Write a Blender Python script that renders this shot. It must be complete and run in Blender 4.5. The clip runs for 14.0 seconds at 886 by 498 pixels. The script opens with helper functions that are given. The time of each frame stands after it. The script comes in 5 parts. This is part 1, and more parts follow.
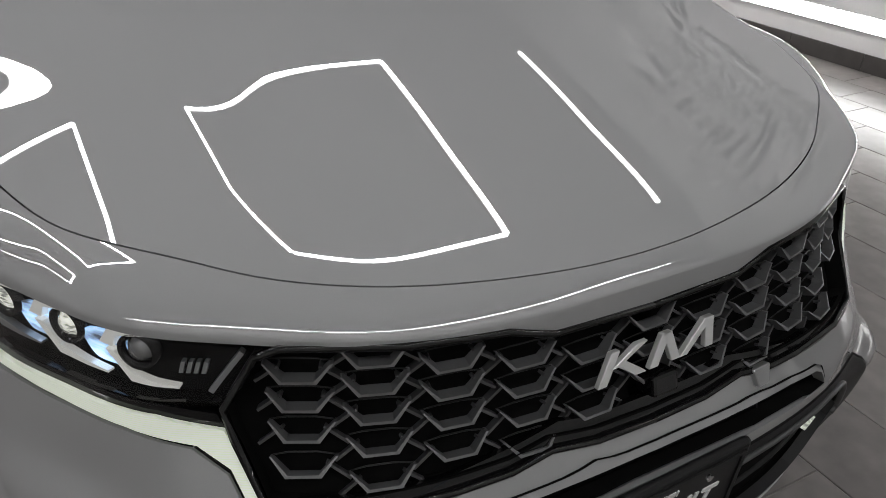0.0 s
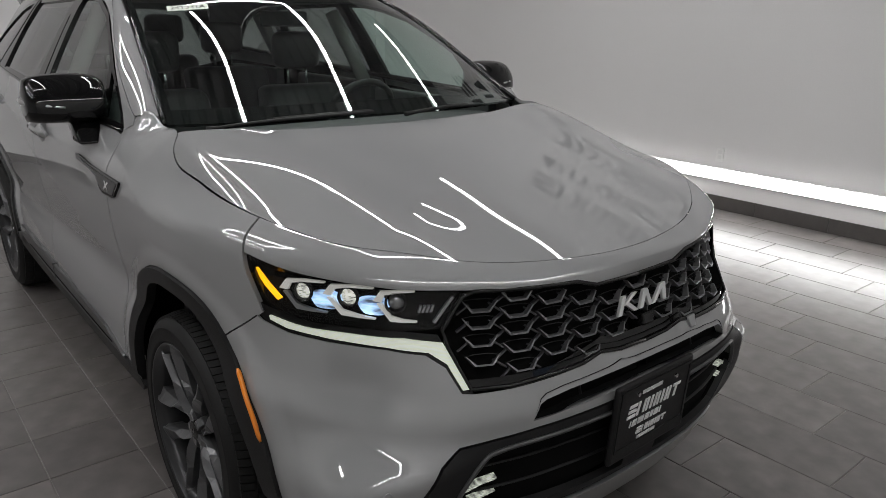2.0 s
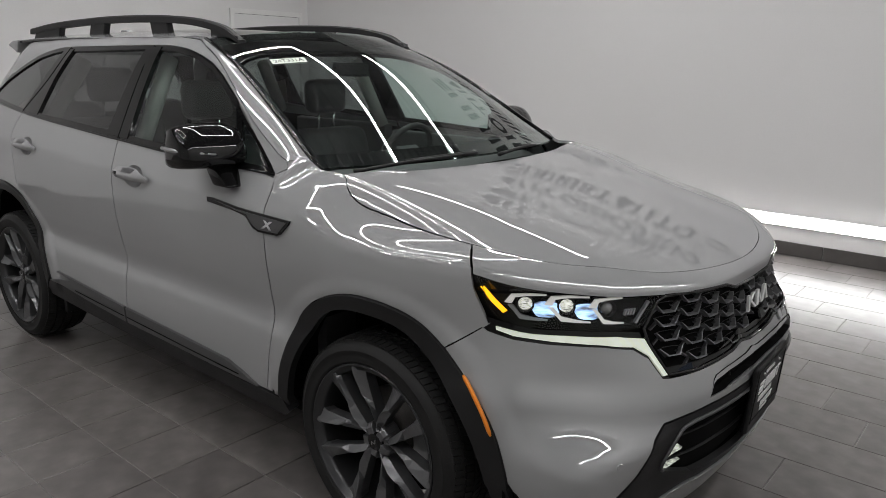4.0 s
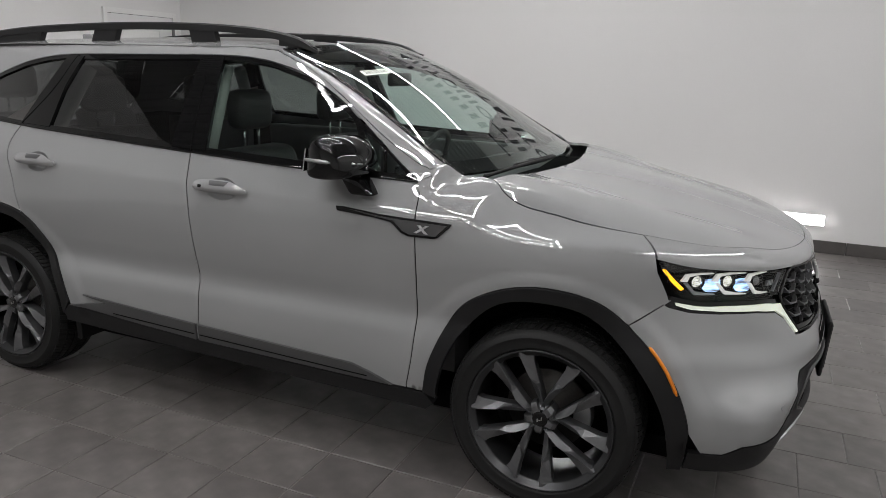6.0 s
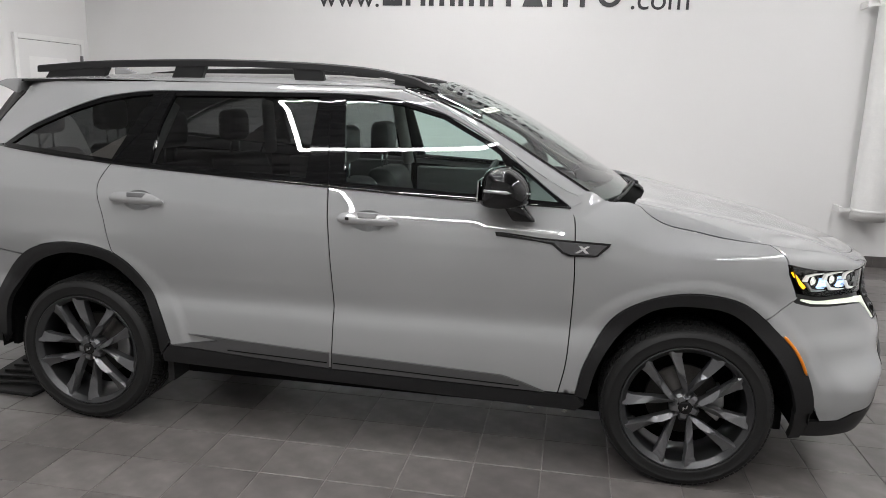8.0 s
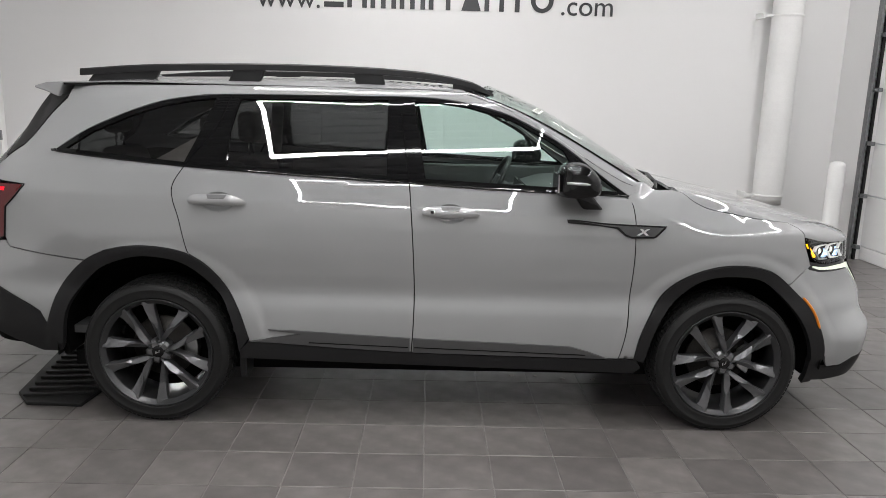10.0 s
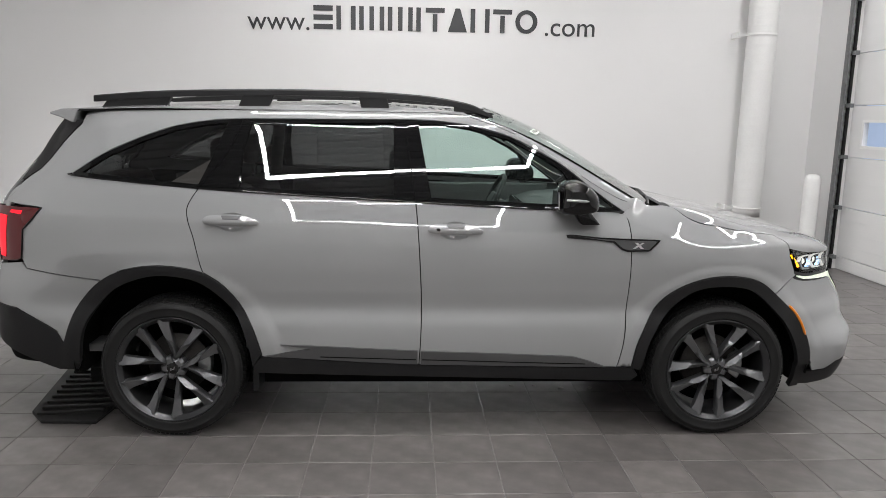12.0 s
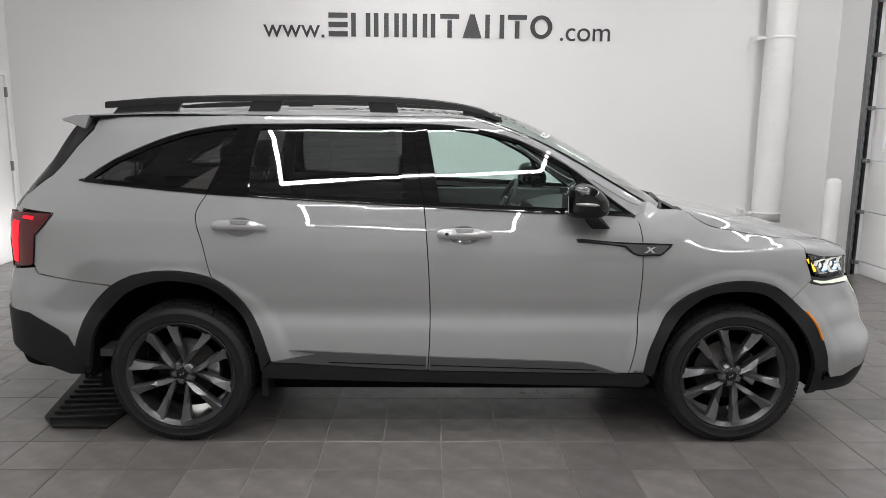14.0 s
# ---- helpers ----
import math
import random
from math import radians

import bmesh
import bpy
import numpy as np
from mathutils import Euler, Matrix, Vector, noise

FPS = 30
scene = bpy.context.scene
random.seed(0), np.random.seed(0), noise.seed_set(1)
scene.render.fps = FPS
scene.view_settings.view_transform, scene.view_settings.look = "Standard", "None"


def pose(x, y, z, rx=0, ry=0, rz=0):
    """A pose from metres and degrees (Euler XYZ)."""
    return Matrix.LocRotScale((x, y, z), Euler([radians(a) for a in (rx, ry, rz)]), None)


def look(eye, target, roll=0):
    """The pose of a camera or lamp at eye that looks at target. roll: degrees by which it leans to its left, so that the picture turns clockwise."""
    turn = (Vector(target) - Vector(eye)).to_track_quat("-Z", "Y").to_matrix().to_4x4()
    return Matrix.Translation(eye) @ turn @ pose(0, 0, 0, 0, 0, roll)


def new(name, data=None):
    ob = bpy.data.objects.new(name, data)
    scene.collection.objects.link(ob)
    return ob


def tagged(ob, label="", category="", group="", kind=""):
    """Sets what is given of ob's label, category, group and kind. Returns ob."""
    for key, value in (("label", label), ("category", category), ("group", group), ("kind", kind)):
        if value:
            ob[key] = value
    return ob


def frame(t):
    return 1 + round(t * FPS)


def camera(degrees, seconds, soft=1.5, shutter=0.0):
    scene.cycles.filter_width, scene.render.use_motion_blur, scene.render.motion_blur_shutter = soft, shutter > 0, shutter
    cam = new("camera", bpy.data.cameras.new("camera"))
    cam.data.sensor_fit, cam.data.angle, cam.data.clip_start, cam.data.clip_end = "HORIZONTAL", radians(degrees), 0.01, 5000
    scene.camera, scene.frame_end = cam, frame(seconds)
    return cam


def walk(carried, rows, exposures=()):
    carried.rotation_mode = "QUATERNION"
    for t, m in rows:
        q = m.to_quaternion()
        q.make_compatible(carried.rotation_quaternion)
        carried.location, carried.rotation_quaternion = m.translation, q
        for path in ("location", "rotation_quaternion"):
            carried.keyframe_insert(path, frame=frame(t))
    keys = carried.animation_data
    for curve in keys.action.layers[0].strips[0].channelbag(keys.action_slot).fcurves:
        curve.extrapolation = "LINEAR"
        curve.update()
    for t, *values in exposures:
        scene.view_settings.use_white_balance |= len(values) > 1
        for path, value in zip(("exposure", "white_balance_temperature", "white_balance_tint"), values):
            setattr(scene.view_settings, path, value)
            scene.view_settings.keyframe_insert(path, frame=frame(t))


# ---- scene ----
cam = camera(62.7, 14.0, soft=0.7)
PATH = [
    (0, (2.853, -0.641, 1.478), (1.341, 0.168, 0.449), 1.1),
    (0.5, (3.008, -0.902, 1.515), (1.513, 0.023, 0.562), 0.7),
    (1, (3.176, -1.124, 1.517), (1.668, -0.069, 0.734), 0.7),
    (1.5, (3.267, -1.305, 1.512), (1.773, -0.18, 0.803), 0.8),
    (2, (3.347, -1.547, 1.534), (1.871, -0.338, 0.935), 0.8),
    (2.5, (3.317, -1.741, 1.515), (1.884, -0.463, 0.956), 0.9),
    (3, (3.158, -1.892, 1.502), (1.786, -0.541, 0.962), 0.9),
    (3.5, (3.039, -2.113, 1.529), (1.735, -0.691, 1.004), 1.0),
    (4, (2.951, -2.439, 1.577), (1.717, -0.946, 1.078), 1.1),
    (6.5, (1.728, -3.5, 1.611), (1.073, -1.672, 1.133), 1.7),
    (7, (1.419, -3.75, 1.636), (0.876, -1.881, 1.176), 1.8),
    (7.5, (1.156, -3.905, 1.636), (0.724, -2.003, 1.196), 1.7),
    (8, (0.874, -3.946, 1.621), (0.536, -2.018, 1.213), 1.7),
    (8.5, (0.577, -4.066, 1.607), (0.353, -2.121, 1.202), 1.7),
    (9, (0.295, -4.155, 1.607), (0.19, -2.2, 1.2), 1.7),
    (11.5, (-0.272, -4.514, 1.648), (-0.174, -2.557, 1.248), 1.1),
    (12, (-0.228, -4.49, 1.65), (-0.128, -2.525, 1.288), 1.0),
    (12.5, (-0.2, -4.479, 1.633), (-0.11, -2.511, 1.289), 0.9),
    (13, (-0.203, -4.456, 1.619), (-0.137, -2.486, 1.276), 0.8),
    (13.5, (-0.193, -4.457, 1.626), (-0.147, -2.487, 1.284), 0.7),
    (14, (-0.17, -4.467, 1.633), (-0.125, -2.497, 1.29), 0.6),
]
walk(cam, [(t, look(eye, target, roll)) for t, eye, target, roll in PATH],
     exposures=[(0, -0.78), (0.5, -0.60), (1, -0.62), (1.5, -0.77), (2.5, -0.92), (3, -0.92), (4, -0.66), (6.5, -0.34), (7, 0.02), (8, 0.06), (9, 0.06), (14, 0.03)])

# ---- world, exposure and light ----
world = bpy.data.worlds.new("world")
scene.world = world
world.use_nodes = True
world.node_tree.nodes["Background"].inputs[0].default_value = (0.6, 0.62, 0.65, 1)
world.node_tree.nodes["Background"].inputs[1].default_value = 0.03
LED_POWER = 45.5          # ceiling lines, radiance
STRIP_POWER = 32.0         # wall strip


# ---- materials ----
def mat(name, base, rough=0.5, metal=0.0, coat=0.0, emit=None, power=0.0, spec=0.5, coat_ior=1.75):
    m = bpy.data.materials.new(name)
    m.use_nodes = True
    p = m.node_tree.nodes["Principled BSDF"]
    p.inputs["Base Color"].default_value = (*base, 1)
    p.inputs["Roughness"].default_value = rough
    p.inputs["Metallic"].default_value = metal
    p.inputs["Coat Weight"].default_value = coat
    p.inputs["Coat Roughness"].default_value = 0.004
    p.inputs["Coat IOR"].default_value = coat_ior
    p.inputs["Specular IOR Level"].default_value = spec
    if emit:
        p.inputs["Emission Color"].default_value = (*emit, 1)
        p.inputs["Emission Strength"].default_value = power
    return m


def grain(m, scale, amount, bump=0.0, rough=0.0, detail=6.0, stain=0.0, stain_scale=1.0, distance=0.002):
    """Adds two scales of colour variation, roughness variation and fine relief to a material."""
    t = m.node_tree
    p = t.nodes["Principled BSDF"]
    base = p.inputs["Base Color"].default_value[:]
    co = t.nodes.new("ShaderNodeTexCoord")
    n = t.nodes.new("ShaderNodeTexNoise")
    n.inputs["Scale"].default_value, n.inputs["Detail"].default_value = scale, detail
    t.links.new(co.outputs["Object"], n.inputs["Vector"])
    n2 = t.nodes.new("ShaderNodeTexNoise")
    n2.inputs["Scale"].default_value, n2.inputs["Detail"].default_value = stain_scale, 3
    t.links.new(co.outputs["Object"], n2.inputs["Vector"])
    r = t.nodes.new("ShaderNodeMapRange")
    r.inputs["From Min"].default_value, r.inputs["From Max"].default_value = 0.3, 0.7
    r.inputs["To Min"].default_value, r.inputs["To Max"].default_value = 1 - amount, 1 + amount
    t.links.new(n.outputs["Fac"], r.inputs["Value"])
    r2 = t.nodes.new("ShaderNodeMapRange")
    r2.inputs["From Min"].default_value, r2.inputs["From Max"].default_value = 0.3, 0.7
    r2.inputs["To Min"].default_value, r2.inputs["To Max"].default_value = 1 - stain, 1 + stain
    t.links.new(n2.outputs["Fac"], r2.inputs["Value"])
    mul = t.nodes.new("ShaderNodeMath")
    mul.operation = "MULTIPLY"
    t.links.new(r.outputs[0], mul.inputs[0])
    t.links.new(r2.outputs[0], mul.inputs[1])
    mix = t.nodes.new("ShaderNodeVectorMath")
    mix.operation = "SCALE"
    mix.inputs[0].default_value = base[:3]
    t.links.new(mul.outputs[0], mix.inputs["Scale"])
    t.links.new(mix.outputs[0], p.inputs["Base Color"])
    if rough:
        rr = t.nodes.new("ShaderNodeMapRange")
        v = p.inputs["Roughness"].default_value
        rr.inputs["From Min"].default_value, rr.inputs["From Max"].default_value = 0.3, 0.7
        rr.inputs["To Min"].default_value, rr.inputs["To Max"].default_value = v - rough, v + rough
        t.links.new(n2.outputs["Fac"], rr.inputs["Value"])
        t.links.new(rr.outputs[0], p.inputs["Roughness"])
    if bump:
        b = t.nodes.new("ShaderNodeBump")
        b.inputs["Strength"].default_value, b.inputs["Distance"].default_value = bump, distance
        t.links.new(n.outputs["Fac"], b.inputs["Height"])
        t.links.new(b.outputs[0], p.inputs["Normal"])
    return m


def glass(name, tint, gloss=1.0, ior=1.75):
    """Thin pane: tinted straight-through light with a mirror coat that grows at grazing angles."""
    m = bpy.data.materials.new(name)
    m.use_nodes = True
    t = m.node_tree
    t.nodes.clear()
    out = t.nodes.new("ShaderNodeOutputMaterial")
    mix = t.nodes.new("ShaderNodeMixShader")
    tr = t.nodes.new("ShaderNodeBsdfTransparent")
    tr.inputs[0].default_value = (*tint, 1)
    gl = t.nodes.new("ShaderNodeBsdfGlossy")
    gl.inputs["Roughness"].default_value = 0.01
    gl.inputs[0].default_value = (gloss, gloss, gloss, 1)
    lw = t.nodes.new("ShaderNodeLayerWeight")
    lw.inputs["Blend"].default_value = 0.5
    pw = t.nodes.new("ShaderNodeMath")
    pw.operation = "POWER"
    pw.inputs[1].default_value = 5.0
    t.links.new(lw.outputs["Facing"], pw.inputs[0])
    f0 = ((ior - 1) / (ior + 1)) ** 2
    fr = t.nodes.new("ShaderNodeMapRange")
    fr.inputs["To Min"].default_value, fr.inputs["To Max"].default_value = f0, 1.0
    t.links.new(pw.outputs[0], fr.inputs["Value"])
    t.links.new(fr.outputs[0], mix.inputs[0])
    t.links.new(tr.outputs[0], mix.inputs[1])
    t.links.new(gl.outputs[0], mix.inputs[2])
    t.links.new(mix.outputs[0], out.inputs[0])
    return m


PAINT = grain(mat("grey_paint", (0.262, 0.265, 0.269), 0.6, 0, 1.0, spec=0.0, coat_ior=2.0), 700, 0.02, 0, 0, 2, 0.01, 1.2)
BLACK_GLOSS = mat("gloss_black", (0.004, 0.004, 0.0042), 0.03, spec=0.4)
BLACK_TRIM = grain(mat("black_plastic", (0.012, 0.012, 0.0125), 0.48, spec=0.28), 900, 0.15, 0.25, 0.05, 3, 0.06, 4, 0.0006)
# black for hidden parts; in openings its colour stands in for deep shade
DARK = mat("black_cavity_shade", (0.003, 0.003, 0.003), 0.9, spec=0.1)
GREY_TRIM = grain(mat("dark_grey_trim", (0.075, 0.075, 0.077), 0.4, 0.3), 600, 0.05, 0.1, 0.03, 3, 0.03, 3, 0.0004)
SATIN = grain(mat("satin_silver", (0.42, 0.43, 0.43), 0.34, 0.75), 500, 0.03, 0, 0.03, 3, 0.02, 4)
GRILLE_METAL = grain(mat("grille_dark_chrome", (0.19, 0.193, 0.197), 0.36, 0.6), 400, 0.04, 0, 0.04, 3, 0.05, 9)
BADGE = mat("badge_silver", (0.66, 0.67, 0.66), 0.35, 0.35)
CHROME = mat("chrome", (0.75, 0.76, 0.77), 0.08, 1.0)
RUBBER = grain(mat("tyre_rubber", (0.011, 0.011, 0.011), 0.6, spec=0.25), 220, 0.2, 0.3, 0.05, 4, 0.15, 6, 0.001)
RIM = grain(mat("gunmetal_alloy", (0.150, 0.152, 0.157), 0.34, 0.7), 300, 0.05, 0, 0.04, 3, 0.04, 8)
RIM_DARK = mat("dark_alloy_barrel", (0.055, 0.056, 0.058), 0.3, 0.7)
STEEL = grain(mat("brake_steel", (0.05, 0.047, 0.044), 0.5, 0.7), 120, 0.2, 0.1, 0.08, 5, 0.15, 12)
CLEAR = glass("lamp_glass", (0.95, 0.96, 0.97), ior=1.4)
FRONT_GLASS = glass("clear_green_glass", (0.78, 0.90, 0.86))
PRIVACY = glass("privacy_glass", (0.27, 0.28, 0.28), ior=1.9)
SHIELD = glass("windshield_glass", (0.76, 0.87, 0.83), ior=1.95)
AMBER = mat("amber_lens", (0.75, 0.26, 0.01), 0.25, 0, 0.6, (1.0, 0.47, 0.005), 2.6)
AMBER_REFLECTOR = mat("amber_reflector", (0.75, 0.22, 0.008), 0.3, 0, 0.3)
DRL = mat("running_light", (0.70, 0.73, 0.66), 0.3, 0, 0.6, (0.90, 1.0, 0.78), 0.45)
FOG = mat("fog_lamp_glow", (0.45, 0.47, 0.44), 0.2, 0.3, 0.6, (0.95, 1.0, 0.86), 0.30)
LAMP_GUIDE = mat("light_guide_white", (0.75, 0.75, 0.72), 0.18, 0.4, 0.6, (1.0, 0.98, 0.90), 0.42)
LAMP_LENS = mat("projector_lens", (0.40, 0.41, 0.38), 0.12, 0.2, 1.0, (1.0, 1.0, 0.88), 0.35)
LAMP_GLOW = mat("lamp_reflector_glow", (0.4, 0.5, 0.7), 0.15, 0.6, 1.0, (0.42, 0.66, 1.0), 1.1)
RED = mat("red_lens", (0.05, 0.001, 0.002), 0.2, 0, 0.3, (1.0, 0.01, 0.03), 0.03, 0.2)
RED_GLOW = mat("red_tail_light", (0.5, 0.006, 0.015), 0.3, 0, 0, (1.0, 0.015, 0.04), 0.75, 0.2)
LEATHER = grain(mat("black_leather", (0.014, 0.014, 0.0145), 0.5), 160, 0.12, 0.3, 0.05, 4, 0.06, 6)
INTERIOR = grain(mat("dark_interior_plastic", (0.075, 0.075, 0.076), 0.6), 200, 0.1, 0.2, 0, 3, 0.06, 5)
HEADLINER = grain(mat("grey_headliner", (0.32, 0.32, 0.30), 0.9), 300, 0.05, 0.2, 0, 3, 0.03, 3)
WALL = grain(mat("white_wall_paint", (0.74, 0.737, 0.733), 0.75), 90, 0.012, 0.06, 0.03, 5, 0.012, 0.6)
CEILING = grain(mat("dark_deck", (0.22, 0.22, 0.225), 0.6), 40, 0.1, 0, 0.05, 4, 0.1, 1)
TILE = grain(mat("slate_tile", (0.138, 0.127, 0.122), 0.30, spec=0.6), 9, 0.24, 0.16, 0.02, 14, 0.13, 2.3, 0.003)
GROUT = grain(mat("grout", (0.22, 0.208, 0.198), 0.85), 60, 0.1, 0.2, 0, 4, 0.1, 2)
BASE = grain(mat("baseboard_tile", (0.085, 0.078, 0.075), 0.35), 12, 0.10, 0.05, 0.05, 5, 0.06, 2)
SIGN = grain(mat("sign_grey", (0.028, 0.029, 0.032), 0.4), 60, 0.05, 0, 0.03, 3, 0.03, 2)
LED = mat("led_line", (0.9, 0.9, 0.9), 0.5, 0, 0, (1.0, 0.985, 0.982), LED_POWER * 0.6)
STRIP = mat("led_wall_strip", (0.9, 0.9, 0.9), 0.5, 0, 0, (1.0, 0.988, 0.985), STRIP_POWER)
WHITE = grain(mat("white_enamel", (0.78, 0.78, 0.77), 0.42), 50, 0.02, 0.08, 0.05, 5, 0.03, 2)
DOOR_PANEL = grain(mat("white_door_steel", (0.72, 0.72, 0.715), 0.45), 70, 0.02, 0.15, 0.04, 5, 0.02, 1.5)
TRACK = grain(mat("galvanised_track", (0.22, 0.225, 0.23), 0.42, 0.8), 40, 0.15, 0.05, 0.08, 5, 0.15, 6)
PRINT = mat("white_print", (0.75, 0.75, 0.75), 0.5)
STICKER = mat("green_white_sticker", (0.68, 0.74, 0.66), 0.6)
INK = mat("black_ink", (0.02, 0.02, 0.02), 0.6)
SKY = mat("daylight", (0.3, 0.35, 0.45), 0.9, 0, 0, (0.62, 0.74, 0.95), 0.55)

PILLAR_TRIM = grain(mat("beige_inner_trim", (0.50, 0.44, 0.41), 0.7), 200, 0.05, 0.1, 0, 3, 0.03, 3)
# the lit reflectors shimmer, in soft streaks across the lamp
for _m, _sc, _hi in ((LAMP_GLOW, 34, 3.2), (FOG, 120, 1.0), (LAMP_LENS, 150, 1.8)):
    _t = _m.node_tree
    _n = _t.nodes.new("ShaderNodeTexNoise")
    _n.inputs["Scale"].default_value, _n.inputs["Detail"].default_value = _sc, 4
    _c = _t.nodes.new("ShaderNodeTexCoord")
    _v = _t.nodes.new("ShaderNodeMapping")
    _v.inputs["Scale"].default_value = (0.5, 0.5, 2.2)
    _r = _t.nodes.new("ShaderNodeMapRange")
    _r.inputs["From Min"].default_value, _r.inputs["From Max"].default_value = 0.36, 0.66
    _r.inputs["To Min"].default_value, _r.inputs["To Max"].default_value = 0.03, _hi
    _t.links.new(_c.outputs["Object"], _v.inputs["Vector"])
    _t.links.new(_v.outputs[0], _n.inputs["Vector"])
    _t.links.new(_n.outputs["Fac"], _r.inputs["Value"])
    _t.links.new(_r.outputs[0], _t.nodes["Principled BSDF"].inputs["Emission Strength"])

# fine ribs in the running light
_t = DRL.node_tree
_c = _t.nodes.new("ShaderNodeTexCoord")
_w = _t.nodes.new("ShaderNodeTexWave")
_w.inputs["Scale"].default_value, _w.inputs["Distortion"].default_value, _w.inputs["Detail"].default_value = 110, 2.0, 2.0
_w.bands_direction = "Z"
_r = _t.nodes.new("ShaderNodeMapRange")
_r.inputs["To Min"].default_value, _r.inputs["To Max"].default_value = 0.28, 0.62
_t.links.new(_c.outputs["Object"], _w.inputs["Vector"])
_t.links.new(_w.outputs["Fac"], _r.inputs["Value"])
_t.links.new(_r.outputs[0], _t.nodes["Principled BSDF"].inputs["Emission Strength"])

# each tile takes its own tone
for _m, _lo, _hi in ((TILE, 0.82, 1.18),):
    _t = _m.node_tree
    _p = _t.nodes["Principled BSDF"]
    _src = _p.inputs["Base Color"].links[0].from_socket
    _oi = _t.nodes.new("ShaderNodeObjectInfo")
    _geo = _t.nodes.new("ShaderNodeNewGeometry")
    _add = _t.nodes.new("ShaderNodeMath")
    _add.operation = "ADD"
    _fr = _t.nodes.new("ShaderNodeMath")
    _fr.operation = "FRACT"
    _mr = _t.nodes.new("ShaderNodeMapRange")
    _mr.inputs["To Min"].default_value, _mr.inputs["To Max"].default_value = _lo, _hi
    _t.links.new(_oi.outputs["Random"], _add.inputs[0])
    _t.links.new(_geo.outputs["Random Per Island"], _add.inputs[1])
    _t.links.new(_add.outputs[0], _fr.inputs[0])
    _t.links.new(_fr.outputs[0], _mr.inputs["Value"])
    _sc = _t.nodes.new("ShaderNodeVectorMath")
    _sc.operation = "SCALE"
    _t.links.new(_src, _sc.inputs[0])
    _t.links.new(_mr.outputs[0], _sc.inputs["Scale"])
    _t.links.new(_sc.outputs[0], _p.inputs["Base Color"])


# ---- mesh helpers ----
def thing(name, label, category, at=(0, 0, 0), group="", kind=""):
    ob = new(name)
    ob.location = at
    ob.empty_display_size = 0.1
    return tagged(ob, label, category, group, kind)


def mesh_of(bm, material, smooth=None):
    me = bpy.data.meshes.new("mesh")
    if smooth is not None:
        for f in bm.faces:
            f.smooth = smooth
    layer = bm.verts.layers.float_vector.get("surface_normal")
    if layer:
        bm.faces.index_update()
        normals = [tuple(v[layer]) if f.smooth else (0, 0, 0) for f in bm.faces for v in f.verts]
    bm.to_mesh(me)
    bm.free()
    if layer:
        me.normals_split_custom_set(normals)
    me.materials.append(material)
    return me


def part(name, bm, material, parent=None, label="", smooth=None, data=None):
    """Links a bmesh as one mesh object under a thing or a part."""
    ob = new(name, data or mesh_of(bm, material, smooth))
    if parent:
        ob.parent = parent
    return tagged(ob, label)


def flipped(me):
    """The same mesh on the other side of the car."""
    m2 = me.copy()
    if "custom_normal" in m2.attributes:
        m2.attributes.remove(m2.attributes["custom_normal"])
    bm = bmesh.new()
    bm.from_mesh(m2)
    for v in bm.verts:
        v.co.y = -v.co.y
    bmesh.ops.reverse_faces(bm, faces=bm.faces)
    bm.to_mesh(m2)
    bm.free()
    return m2


def both(name, bm, material, parent, label="", smooth=None):
    """A part on the right side and its twin on the left."""
    a = part(name, bm, material, parent, label, smooth)
    par2 = parent.get("twin_name") if parent else None
    b = part(name, None, None, bpy.data.objects[par2] if par2 else parent, label, data=flipped(a.data))
    a["twin_name"] = b.name
    return a, b


def box(bm, lo, hi, bevel=0.0, seg=2):
    r = bmesh.ops.create_cube(bm, size=1)
    for v in r["verts"]:
        v.co = Vector([lo[i] + (v.co[i] + 0.5) * (hi[i] - lo[i]) for i in range(3)])
    if bevel:
        ed = list({e for v in r["verts"] for e in v.link_edges})
        bmesh.ops.bevel(bm, geom=ed, offset=bevel, segments=seg, affect="EDGES", profile=0.5)
    return bm


def boxes(*items, bevel=0.0):
    bm = bmesh.new()
    for lo, hi in items:
        box(bm, lo, hi, bevel)
    return bm


def prism(outline, lo, hi, axis=1, bevel=0.0, seg=2):
    """A closed outline in the plane across an axis, drawn out from lo to hi along it."""
    bm = bmesh.new()
    put = {0: lambda a, b, c: (c, a, b), 1: lambda a, b, c: (a, c, b), 2: lambda a, b, c: (a, b, c)}[axis]
    v0 = [bm.verts.new(put(a, b, lo)) for a, b in outline]
    v1 = [bm.verts.new(put(a, b, hi)) for a, b in outline]
    n = len(outline)
    bm.faces.new(v0)
    bm.faces.new(v1)
    for i in range(n):
        bm.faces.new((v0[i], v0[(i + 1) % n], v1[(i + 1) % n], v1[i]))
    bmesh.ops.recalc_face_normals(bm, faces=bm.faces)
    if bevel:
        bmesh.ops.bevel(bm, geom=list(bm.edges), offset=bevel, segments=seg, affect="EDGES", profile=0.5)
    return bm


